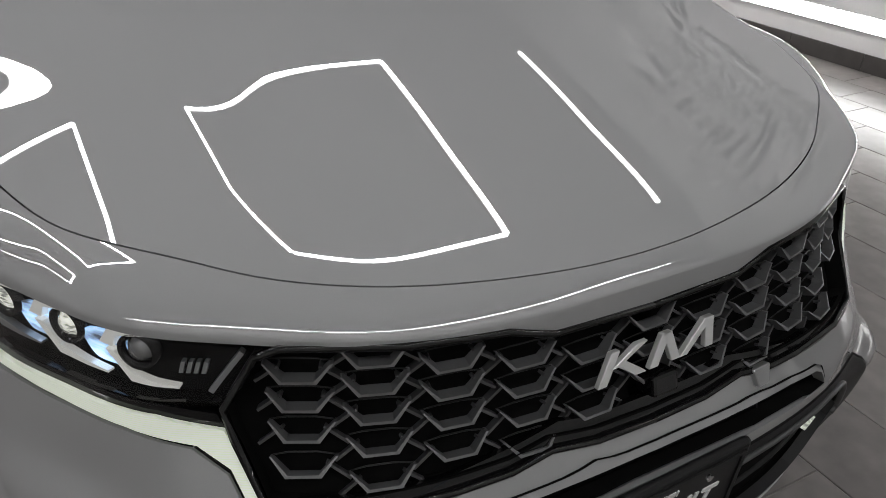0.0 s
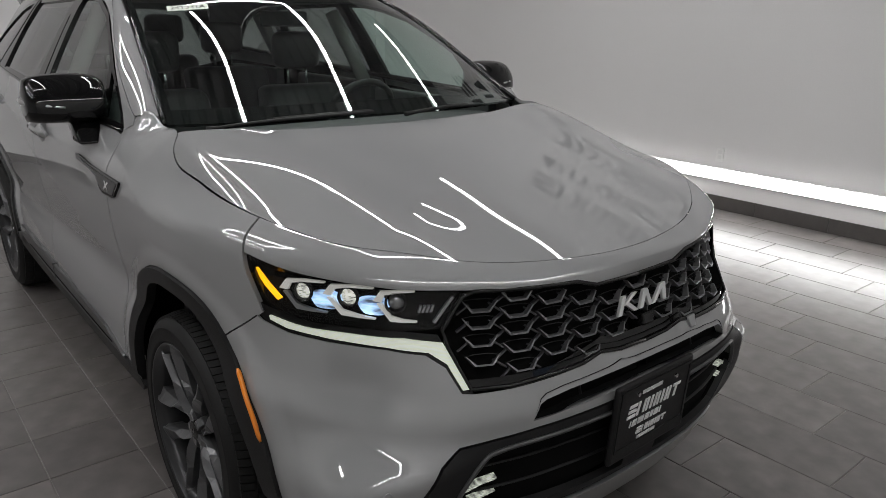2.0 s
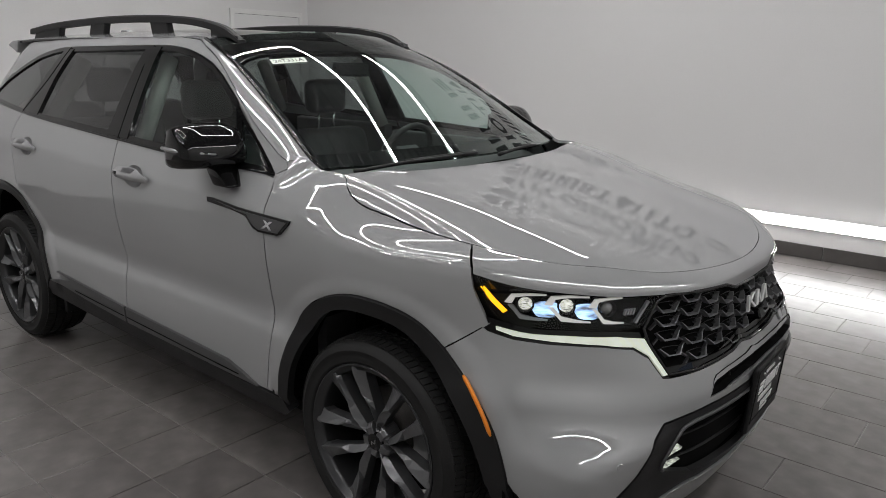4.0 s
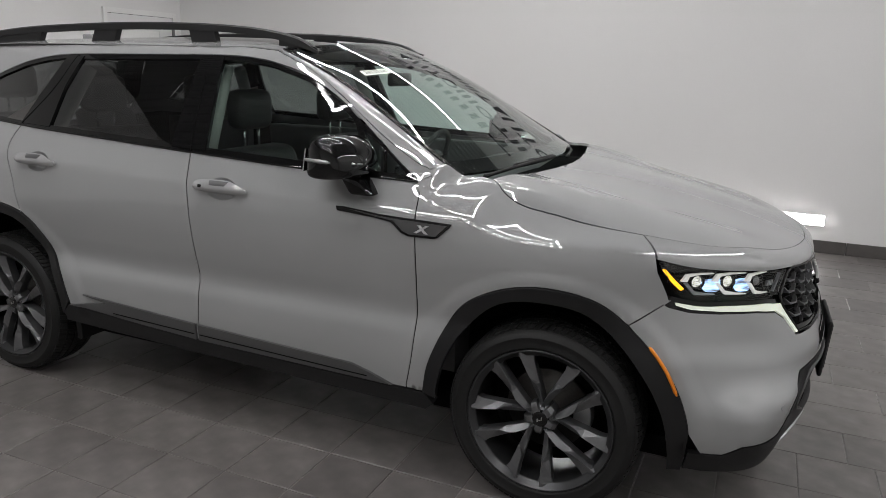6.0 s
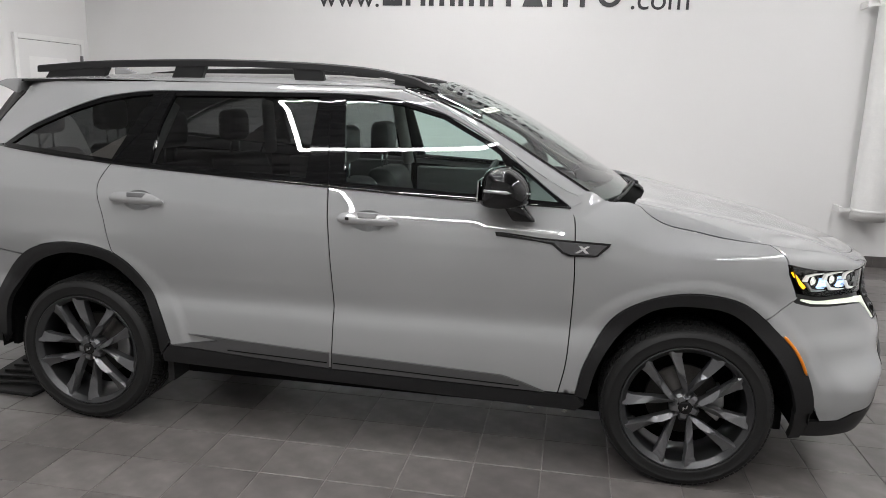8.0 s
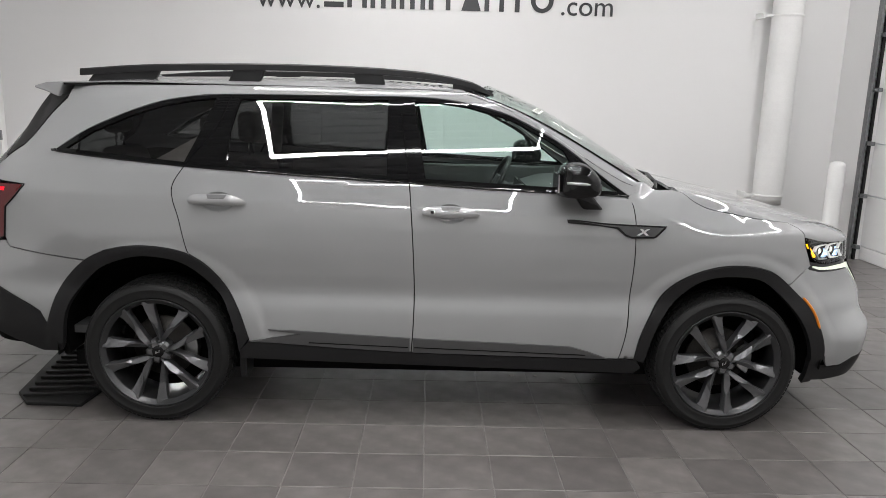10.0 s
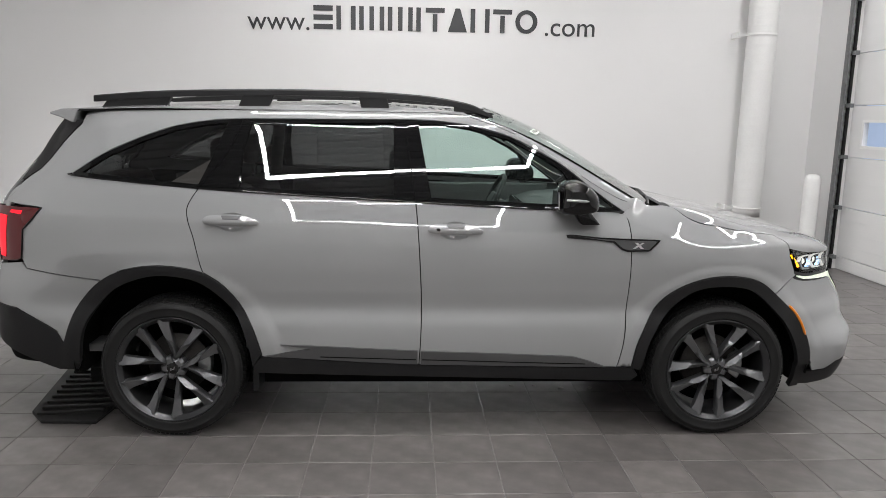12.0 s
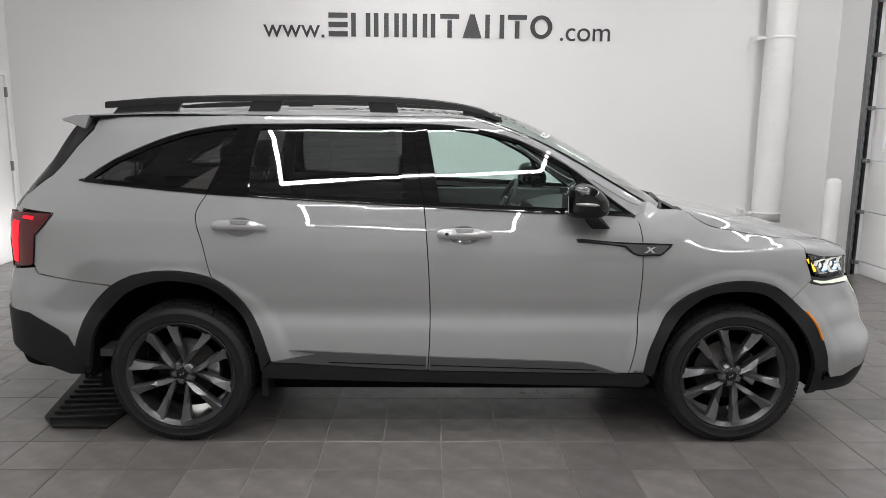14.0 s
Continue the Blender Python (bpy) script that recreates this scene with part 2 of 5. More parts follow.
def sweep(points, sides=8, radius=0.01, caps=True, squash=1.0):
    """A round bar along points; radius may be a list."""
    bm = bmesh.new()
    pts = [Vector(p) for p in points]
    rings = []
    for i, p in enumerate(pts):
        d = (pts[min(i + 1, len(pts) - 1)] - pts[max(i - 1, 0)]).normalized()
        a = d.cross(Vector((0, 0, 1)))
        if a.length < 1e-3:
            a = d.cross(Vector((0, 1, 0)))
        a.normalize()
        b = a.cross(d)
        r = radius[i] if isinstance(radius, (list, tuple)) else radius
        rings.append([bm.verts.new(p + a * r * math.cos(k * math.tau / sides) + b * r * squash * math.sin(k * math.tau / sides)) for k in range(sides)])
    for r0, r1 in zip(rings, rings[1:]):
        for k in range(sides):
            bm.faces.new((r0[k], r0[(k + 1) % sides], r1[(k + 1) % sides], r1[k]))
    if caps:
        bm.faces.new(rings[0][::-1])
        bm.faces.new(rings[-1])
    bmesh.ops.recalc_face_normals(bm, faces=bm.faces)
    return bm


def lathe(profile, centre, axis=1, n=64):
    """Turns a profile of (radius, along) round an axis through centre."""
    bm = bmesh.new()
    rings = []
    for k in range(n):
        a = k * math.tau / n
        ring = []
        for r, h in profile:
            u, w = r * math.cos(a), r * math.sin(a)
            ring.append(bm.verts.new(Vector(centre) + Vector({0: (h, u, w), 1: (u, h, w), 2: (u, w, h)}[axis])))
        rings.append(ring)
    for k in range(n):
        r0, r1 = rings[k], rings[(k + 1) % n]
        for j in range(len(profile) - 1):
            bm.faces.new((r0[j], r0[j + 1], r1[j + 1], r1[j]))
    bmesh.ops.remove_doubles(bm, verts=bm.verts, dist=1e-6)
    bmesh.ops.recalc_face_normals(bm, faces=bm.faces)
    return bm


def spline(points, per=6, closed=False):
    """Rounds a chain of 2D or 3D points."""
    P = [Vector(p) for p in points]
    n = len(P)
    out = []
    for i in range(n if closed else n - 1):
        p1, p2 = P[i], P[(i + 1) % n]
        p0 = P[(i - 1) % n] if closed or i else p1 * 2 - p2
        p3 = P[(i + 2) % n] if closed or i + 2 < n else p2 * 2 - p1
        for k in range(per):
            t = k / per
            out.append(0.5 * (2 * p1 + (p2 - p0) * t + (2 * p0 - 5 * p1 + 4 * p2 - p3) * t * t + (3 * p1 - p0 - 3 * p2 + p3) * t ** 3))
    if not closed:
        out.append(P[-1])
    return out


def dense(points, h):
    """Closed outline with points no further apart than h."""
    out = []
    n = len(points)
    for i in range(n):
        a, b = Vector(points[i]), Vector(points[(i + 1) % n])
        k = max(1, int(math.ceil((b - a).length / h)))
        out += [a.lerp(b, j / k) for j in range(k)]
    return out


def inset(points, d):
    """Moves a closed outline inwards by d."""
    P = [Vector(p) for p in points]
    n = len(P)
    area = sum(P[i].x * P[(i + 1) % n].y - P[(i + 1) % n].x * P[i].y for i in range(n))
    s = 1 if area > 0 else -1
    out = []
    for i in range(n):
        a, b = P[i] - P[i - 1], P[(i + 1) % n] - P[i]
        na = Vector((-a.y, a.x)).normalized() if a.length > 1e-9 else Vector((0, 0))
        nb = Vector((-b.y, b.x)).normalized() if b.length > 1e-9 else Vector((0, 0))
        m = na + nb
        k = max(0.35, 0.5 * m.length)
        out.append(P[i] + (m.normalized() if m.length > 1e-6 else na) * s * d / k)
    return out


def within(px, py, poly):
    x = np.array([p[0] for p in poly])
    y = np.array([p[1] for p in poly])
    inside = np.zeros(len(px), bool)
    j = len(x) - 1
    for i in range(len(x)):
        c = ((y[i] > py) != (y[j] > py)) & (px < (x[j] - x[i]) * (py - y[i]) / (y[j] - y[i] + 1e-12) + x[i])
        inside ^= c
        j = i
    return inside


from mathutils.geometry import delaunay_2d_cdt


def patch(outline, put, h=0.022, gap=0.0, depth=0.014, holes=(), off=0.0, middle=(0.0, 0.0, 0.8)):
    """A sheet with thickness over an outline of the plane, laid on the surface put(a, b); holes go through it."""
    loops = [dense(inset(outline, gap) if gap else outline, h)] + [dense(o, h) for o in holes]
    pts, edges = [], []
    for lp in loops:
        k = len(pts)
        pts += [Vector((p[0], p[1])) for p in lp]
        edges += [(k + i, k + (i + 1) % len(lp)) for i in range(len(lp))]
    B = np.array([(p.x, p.y) for p in pts])
    lo, hi = B.min(0), B.max(0)
    gx, gy = np.meshgrid(np.arange(lo[0] + h / 2, hi[0], h), np.arange(lo[1] + h / 2, hi[1], h))
    gx[1::2] += h / 2
    gx, gy = gx.ravel(), gy.ravel()
    ok = within(gx, gy, loops[0])
    for lp in loops[1:]:
        ok &= ~within(gx, gy, lp)
    gx, gy = gx[ok], gy[ok]
    if len(gx):
        near = np.full(len(gx), 9.0)
        for i in range(0, len(B), 200):
            near = np.minimum(near, np.sqrt((gx[:, None] - B[None, i:i + 200, 0]) ** 2 + (gy[:, None] - B[None, i:i + 200, 1]) ** 2).min(1))
        pts += [Vector((a, b)) for a, b, d in zip(gx, gy, near) if d > 0.5 * h]
    V, E, F, _, _, _ = delaunay_2d_cdt(pts, edges, [], 1, 1e-7)
    cx = np.array([sum(V[i].x for i in f) / len(f) for f in F])
    cy = np.array([sum(V[i].y for i in f) / len(f) for f in F])
    keep = within(cx, cy, loops[0])
    for lp in loops[1:]:
        keep &= ~within(cx, cy, lp)
    bm = bmesh.new()
    exact = bm.verts.layers.float_vector.new("surface_normal")
    vs = [bm.verts.new(put(v.x, v.y)) for v in V]
    e = 0.0012
    for v, b in zip(V, vs):
        b[exact] = (put(v.x + e, v.y) - put(v.x - e, v.y)).cross(put(v.x, v.y + e) - put(v.x, v.y - e)).normalized()
    for f, k in zip(F, keep):
        if k:
            bm.faces.new([vs[i] for i in f])
    bmesh.ops.delete(bm, geom=[v for v in bm.verts if not v.link_faces], context="VERTS")
    bm.normal_update()
    c = Vector(middle)
    if sum((f.calc_center_median() - c).dot(f.normal) * f.calc_area() for f in bm.faces) < 0:
        bmesh.ops.reverse_faces(bm, faces=bm.faces)
    bm.normal_update()
    for v in bm.verts:
        if v[exact].dot(v.normal) < 0:
            v[exact] = -v[exact]
    for f in bm.faces:
        f.smooth = True
    if off:
        for v, n in [(v, v.normal.copy()) for v in bm.verts]:
            v.co += n * off
    if depth:
        rim = [e for e in bm.edges if len(e.link_faces) == 1]
        back = {}
        for e in rim:
            for v in e.verts:
                if v not in back:
                    back[v] = bm.verts.new(v.co - v.normal * depth)
        for e in rim:
            a, b = e.verts
            f = e.link_faces[0]
            lv = list(f.verts)
            if lv[(lv.index(a) + 1) % len(lv)] == b:
                a, b = b, a
            nf = bm.faces.new((a, b, back[b], back[a]))
            nf.smooth = False
            e.smooth = False
    return bm


def table(xs, ys):
    """A smooth curve through (x, y) pairs, flat outside them."""
    xs, ys = np.array(xs, float), np.array(ys, float)
    m = np.gradient(ys, xs)
    xl, yl, ml = xs.tolist(), ys.tolist(), m.tolist()

    def f(x):
        if x <= xl[0]:
            return yl[0]
        if x >= xl[-1]:
            return yl[-1]
        i = 0
        while xl[i + 1] < x:
            i += 1
        h = xl[i + 1] - xl[i]
        t = (x - xl[i]) / h
        return (2 * t ** 3 - 3 * t * t + 1) * yl[i] + (t ** 3 - 2 * t * t + t) * h * ml[i] + (3 * t * t - 2 * t ** 3) * yl[i + 1] + (t ** 3 - t * t) * h * ml[i + 1]
    return f


def smooth_table(xs, ys):
    """A curve through (x, y) pairs with an even bend (natural cubic), straight outside them."""
    n = len(xs)
    h = [xs[i + 1] - xs[i] for i in range(n - 1)]
    A, R = np.eye(n), np.zeros(n)
    for i in range(1, n - 1):
        A[i, i - 1:i + 2] = h[i - 1], 2 * (h[i - 1] + h[i]), h[i]
        R[i] = 6 * ((ys[i + 1] - ys[i]) / h[i] - (ys[i] - ys[i - 1]) / h[i - 1])
    m = np.linalg.solve(A, R).tolist()

    def f(x):
        i = 0
        while i < n - 2 and xs[i + 1] < x:
            i += 1
        x2 = min(max(x, xs[0]), xs[-1])
        a, b = xs[i + 1] - x2, x2 - xs[i]
        return (m[i] * a ** 3 + m[i + 1] * b ** 3) / (6 * h[i]) + (ys[i] / h[i] - m[i] * h[i] / 6) * a + (ys[i + 1] / h[i] - m[i + 1] * h[i] / 6) * b
    return f


def ease(a, b, x):
    t = min(1.0, max(0.0, (x - a) / (b - a)))
    return t * t * (3 - 2 * t)


def full(chain):
    """The whole outline from its right half, which starts and ends on the middle line."""
    return list(chain) + [(-q, z) for q, z in reversed(chain) if q > 1e-6]


def over(fn):
    """A surface of the right half carried over the middle line."""
    def put(q, z):
        p = fn(abs(q), z)
        if q < 0:
            p.y = -p.y
        return p
    return put


def words(text, size, material, parent, m, name="lettering", depth=0.004, align="CENTER"):
    """Raised letters in the built-in font, as one mesh."""
    cu = bpy.data.curves.new("words", "FONT")
    cu.body, cu.size, cu.extrude, cu.align_x, cu.align_y = text, size, depth / 2, align, "CENTER"
    tmp = new("words_tmp", cu)
    me = bpy.data.meshes.new_from_object(tmp.evaluated_get(bpy.context.evaluated_depsgraph_get()))
    bpy.data.objects.remove(tmp)
    me.materials.clear()
    me.materials.append(material)
    ob = new(name, me)
    if parent:
        ob.parent = parent
    ob.matrix_basis = m
    return ob


# ---- the room ----
X0, X1, Y0, Y1, ZTOP = -4.97, 4.63, -9.0, 4.21, 4.9


def wall(name, lo, hi, label):
    return tagged(part(name, box(bmesh.new(), lo, hi), WALL), label, "wall", kind="structure")


tagged(part("floor", boxes(((X0 - 0.3, Y0 - 0.3, -0.15), (X1 + 0.3, Y1 + 0.3, -0.004))), GROUT), "floor bed with pale grey grout joints", "floor", kind="structure")
wall("wall_north", (X0 - 0.2, Y1, 0), (X1 + 0.2, Y1 + 0.2, ZTOP), "smooth white painted showroom wall with a sign")
wall("wall_west", (X0 - 0.2, Y0, 0), (X0, Y1, ZTOP), "smooth white painted side wall with a door")
wall("wall_south", (X0 - 0.2, Y0 - 0.2, 0), (X1 + 0.2, Y0, ZTOP), "plain white painted rear wall")

# east wall with the overhead door's opening
DOOR_Y0, DOOR_Y1, DOOR_Z = -0.9, 3.46, 3.7
bm = boxes(((X1, DOOR_Y1, 0), (X1 + 0.2, Y1, ZTOP)), ((X1, Y0, 0), (X1 + 0.2, DOOR_Y0, ZTOP)), ((X1, DOOR_Y0, DOOR_Z), (X1 + 0.2, DOOR_Y1, ZTOP)))
tagged(part("wall_east", bm, WALL), "white painted wall round a large overhead door", "wall", kind="structure")

# ribbed dark deck
bm = bmesh.new()
prof = []
y = Y0 - 0.2
while y < Y1 + 0.2:
    prof += [(y, ZTOP), (y + 0.10, ZTOP), (y + 0.125, ZTOP + 0.05), (y + 0.175, ZTOP + 0.05), (y + 0.2, ZTOP)]
    y += 0.2
va = [bm.verts.new((X0 - 0.2, a, b)) for a, b in prof]
vb = [bm.verts.new((X1 + 0.2, a, b)) for a, b in prof]
for i in range(len(prof) - 1):
    bm.faces.new((va[i], va[i + 1], vb[i + 1], vb[i]))
box(bm, (X0 - 0.2, Y0 - 0.2, ZTOP + 0.06), (X1 + 0.2, Y1 + 0.2, ZTOP + 0.16))
tagged(part("ceiling", bm, CEILING), "dark ribbed metal deck ceiling", "ceiling", kind="structure")

# baseboard of dark tiles along the north wall and the west wall
bb = thing("baseboard", "dark grey tile baseboard along the white wall", "baseboard", kind="structure")
n = 0
x = X0
while x < X1 - 0.05:
    part("tile", box(bmesh.new(), (x + 0.0015, Y1 - 0.012, 0.0), (min(x + 0.6, X1) - 0.0015, Y1, 0.118), 0.002, 1), BASE, bb)
    x += 0.6
y = Y1 - 0.62
while y > -3:
    if not (2.7 < y + 0.3 < 4.3):
        part("tile", box(bmesh.new(), (X0, y, 0.0), (X0 + 0.012, y + 0.597, 0.118), 0.002, 1), BASE, bb)
    y -= 0.6

# wall light strip
ST0, ST1 = -4.6, 2.62
ls = thing("wall_light", "long white light strip glowing low on the wall", "light strip", (0, Y1, 0))
x = ST0
xs = [ST0, -3.9, -1.42, 0.105, 1.6, ST1]
for a, b in zip(xs, xs[1:]):
    part("diffuser", box(bmesh.new(), (a + 0.002, -0.034, 0.262), (b - 0.002, -0.024, 0.352), 0.004, 2), STRIP, ls, "glowing white diffuser", smooth=True)
part("backing", box(bmesh.new(), (ST0, -0.024, 0.254), (ST1, 0, 0.360)), WHITE, ls)

# wall socket
so = thing("wall_socket", "white wall socket plate above the light strip", "socket", (0.05, Y1, 0.47))
part("plate", box(bmesh.new(), (-0.036, -0.007, -0.058), (0.036, 0, 0.058), 0.003), WHITE, so)
for z in (-0.022, 0.022):
    part("outlet", box(bmesh.new(), (-0.017, -0.009, z - 0.015), (0.017, -0.006, z + 0.015), 0.001), DOOR_PANEL, so)

# sign: a web address in grey letters, the name in the middle as plain marks
SZ = 2.625
sign = thing("wall_sign", "dark grey raised lettering of a web address on the white wall", "sign", (0, Y1, 0))


def mark_shapes(kinds, x, z, w, h, stroke=0.22, lean=0.0):
    """Outlines of plain shapes in a row, standing in for a name: h three lying bars, p two upright bars, c three upright bars, b one bar, t bar over a bar, a wedge, o ring."""
    out = []
    for k in kinds:
        ww = {"b": 0.28, "c": 1.2, "o": 1.08}.get(k, 0.92) * w
        s = stroke * w
        if k == "h":
            pls = [[(0, h * i), (ww, h * i), (ww, h * (i + .22)), (0, h * (i + .22))] for i in (0, .39, .78)]
        elif k == "p":
            pls = [[(i, 0), (i + s, 0), (i + s, h), (i, h)] for i in (0, ww - s)]
        elif k == "c":
            pls = [[(i, 0), (i + s, 0), (i + s, h), (i, h)] for i in (0, (ww - s) / 2, ww - s)]
        elif k == "b":
            pls = [[(0, 0), (s, 0), (s, h), (0, h)]]
        elif k == "t":
            pls = [[(0, h - s), (ww, h - s), (ww, h), (0, h)], [(ww / 2 - s / 2, 0), (ww / 2 + s / 2, 0), (ww / 2 + s / 2, h - 1.3 * s), (ww / 2 - s / 2, h - 1.3 * s)]]
        elif k == "a":
            pls = [[(0, 0), (ww, 0), (ww / 2 + s / 2, h), (ww / 2 - s / 2, h)]]
        else:
            ring = [(ww / 2 + ww / 2 * math.cos(i * math.tau / 24), h / 2 + h / 2 * math.sin(i * math.tau / 24)) for i in range(25)]
            pls = [ring + [(ww / 2 + (ww / 2 - s) * math.cos(-i * math.tau / 24), h / 2 + (h / 2 - s * 0.85) * math.sin(-i * math.tau / 24)) for i in range(25)]]
        out += [[(x + p + lean * q, z + q) for p, q in pl] for pl in pls]
        x += ww + 0.17 * w
    return out


def marks(kinds, x, z, w, h, parent, material, depth=0.012, lean=0.0):
    for pl in mark_shapes(kinds, x, z, w, h, lean=lean):
        part("mark", prism(pl, -depth, -0.001, 1), material, parent)


words("www.", 0.30, SIGN, sign, pose(-2.055, -0.006, SZ + 0.045, 90, 0, 0), depth=0.01, align="LEFT")
marks("hpccbtapto", -1.310, SZ - 0.03, 0.238, 0.262, sign, SIGN)
words(".com", 0.31, SIGN, sign, pose(1.34, -0.006, SZ + 0.045, 90, 0, 0), depth=0.01, align="LEFT")
sign2 = thing("wall_sign", "large dark grey raised marks of a name high on the wall", "sign", (0, Y1, 0))
marks("hpccbt", -1.25, 3.62, 0.40, 0.36, sign2, SIGN, lean=0.25)
marks("aptocotbpo", -1.30, 3.08, 0.27, 0.30, sign2, SIGN, lean=0.25)

# duct on the wall near the corner
duct = thing("air_duct", "white spiral duct strapped upright to the wall", "duct", (3.850, 4.035, 0))
prof = []
z = 0.52
while z < ZTOP:
    prof += [(0.162, z), (0.162, min(z + 0.096, ZTOP)), (0.1631, min(z + 0.100, ZTOP)), (0.162, min(z + 0.104, ZTOP))]
    z += 0.105
bm = lathe([(0.158, 0.525)] + prof, (0, 0, 0), 2, 40)
part("pipe", bm, WHITE, duct, smooth=True)
for zz in (0.62, 2.62):
    part("strap", lathe([(0.163, zz - 0.015), (0.168, zz - 0.015), (0.168, zz + 0.015), (0.163, zz + 0.015)], (0, 0, 0), 2, 40), WHITE, duct, smooth=True)
    part("bracket", boxes(((-0.27, -0.02, zz - 0.014), (-0.15, 0.0, zz + 0.014)), ((-0.28, -0.03, zz - 0.03), (-0.255, 0.175, zz + 0.03))), WHITE, duct)

# bollard before the door track
bo = thing("bollard", "white painted steel bollard with a domed top", "bollard", (4.29, 3.42, 0))
part("post", lathe([(0.0, 1.075), (0.04, 1.072), (0.07, 1.055), (0.082, 1.02), (0.084, 0.98), (0.084, 0.0)], (0, 0, 0), 2, 32), WHITE, bo, smooth=True)

# overhead door
od = thing("overhead_door", "closed white sectional overhead door with a small window", "overhead door", (X1 + 0.05, 0, 0), kind="structure")
SEAMS = [0.0, 0.15, 0.71, 1.27, 1.83, 2.39, 2.95, 3.51, DOOR_Z]
for z, zb in zip(SEAMS, SEAMS[1:]):
    hole = z < 1.5 < zb
    if hole:
        it = [((0, DOOR_Y0, z + 0.004), (0.045, DOOR_Y1, 1.40)), ((0, DOOR_Y0, 1.65), (0.045, DOOR_Y1, zb - 0.004))]
        ys_ = [DOOR_Y0, 0.36, 0.96, 2.61, 3.21, DOOR_Y1]
        for a, b in zip(ys_[::2], ys_[1::2]):
            it.append(((0, a, 1.40), (0.045, b, 1.65)))
        bm = boxes(*it)
    else:
        bm = box(bmesh.new(), (0, DOOR_Y0, z + 0.004), (0.045, DOOR_Y1, zb - 0.004), 0.004, 1)
    for k in range(1, 4):
        zz = z + k * (zb - z) / 4
        if not (hole and 1.37 < zz < 1.68):
            box(bm, (-0.003, DOOR_Y0 + 0.02, zz - 0.004), (0.0, DOOR_Y1 - 0.02, zz + 0.004))
    part("panel", bm, DOOR_PANEL, od)
for a, b in ((0.36, 0.96), (2.61, 3.21)):
    part("window_frame", boxes(((-0.012, a - 0.03, 1.37), (0.0, b + 0.03, 1.40)), ((-0.012, a - 0.03, 1.65), (0.0, b + 0.03, 1.68)), ((-0.012, a - 0.03, 1.40), (0.0, a, 1.65)), ((-0.012, b, 1.40), (0.0, b + 0.03, 1.65))), WHITE, od)
    part("pane", box(bmesh.new(), (0.02, a, 1.40), (0.026, b, 1.65)), CLEAR, od).visible_shadow = False
tagged(part("backdrop", box(bmesh.new(), (X1 + 0.6, DOOR_Y0 - 1, 0), (X1 + 0.62, DOOR_Y1 + 1, 3)), SKY), "pale daylight outside the door", "backdrop", kind="structure")
tr = thing("door_track", "galvanised steel door track with rollers and hinges", "door track", (X1, DOOR_Y1, 0))
part("rail", boxes(((-0.075, -0.01, 0.0), (-0.070, 0.055, DOOR_Z)), ((-0.075, 0.05, 0.0), (-0.015, 0.055, DOOR_Z)), ((-0.075, -0.012, 0.0), (-0.05, -0.007, DOOR_Z))), TRACK, tr)
part("angle", boxes(((-0.05, 0.06, 0.0), (-0.002, 0.066, DOOR_Z)), ((-0.006, 0.066, 0.0), (-0.002, 0.11, DOOR_Z))), WHITE, tr)
part("seal", box(bmesh.new(), (-0.03, -0.03, 0.0), (-0.004, 0.0, DOOR_Z)), BLACK_TRIM, tr, "black rubber seal")
z = 0.15
while z < DOOR_Z:
    part("roller", lathe([(0, -0.02), (0.024, -0.02), (0.024, 0.01), (0, 0.01)], (-0.05, 0.02, z), 1, 16), TRACK, tr)
    part("hinge", boxes(((-0.05, -0.10, z - 0.022), (-0.002, -0.03, z + 0.022)), ((-0.055, -0.05, z - 0.008), (-0.04, 0.02, z + 0.008)), bevel=0.004), TRACK, tr)
    z += 0.56

# steel door in the west wall
dw = thing("door_1", "closed white steel door with a pale pane and hinges", "door", (X0, 3.545, 0), kind="structure")
part("leaf", boxes(((0.0, -0.50, 0.006), (0.012, 0.50, 1.0)), ((0.0, -0.50, 1.93), (0.012, 0.50, 2.10)), ((0.0, -0.50, 1.0), (0.012, -0.34, 1.93)), ((0.0, 0.28, 1.0), (0.012, 0.50, 1.93))), DOOR_PANEL, dw)
part("pane", box(bmesh.new(), (0.001, -0.34, 1.0), (0.006, 0.28, 1.93)), WHITE, dw, "pale frosted pane")
part("frame", boxes(((0.0, 0.505, 0.0), (0.03, 0.555, 2.16)), ((0.0, -0.555, 0.0), (0.03, -0.505, 2.16)), ((0.0, -0.505, 2.105), (0.03, 0.505, 2.16)), bevel=0.002), WHITE, dw)
part("gap", boxes(((0.0, -0.505, 2.101), (0.004, 0.505, 2.104)), ((0.0, 0.501, 0.0), (0.004, 0.504, 2.10))), DARK, dw)
for z in (0.25, 1.09, 1.92):
    part("hinge", box(bmesh.new(), (0.012, 0.49, z - 0.055), (0.040, 0.518, z + 0.055), 0.003), TRACK, dw)

# ceiling light lines: two closed loops and a long line, the long one added
LZ = 4.15


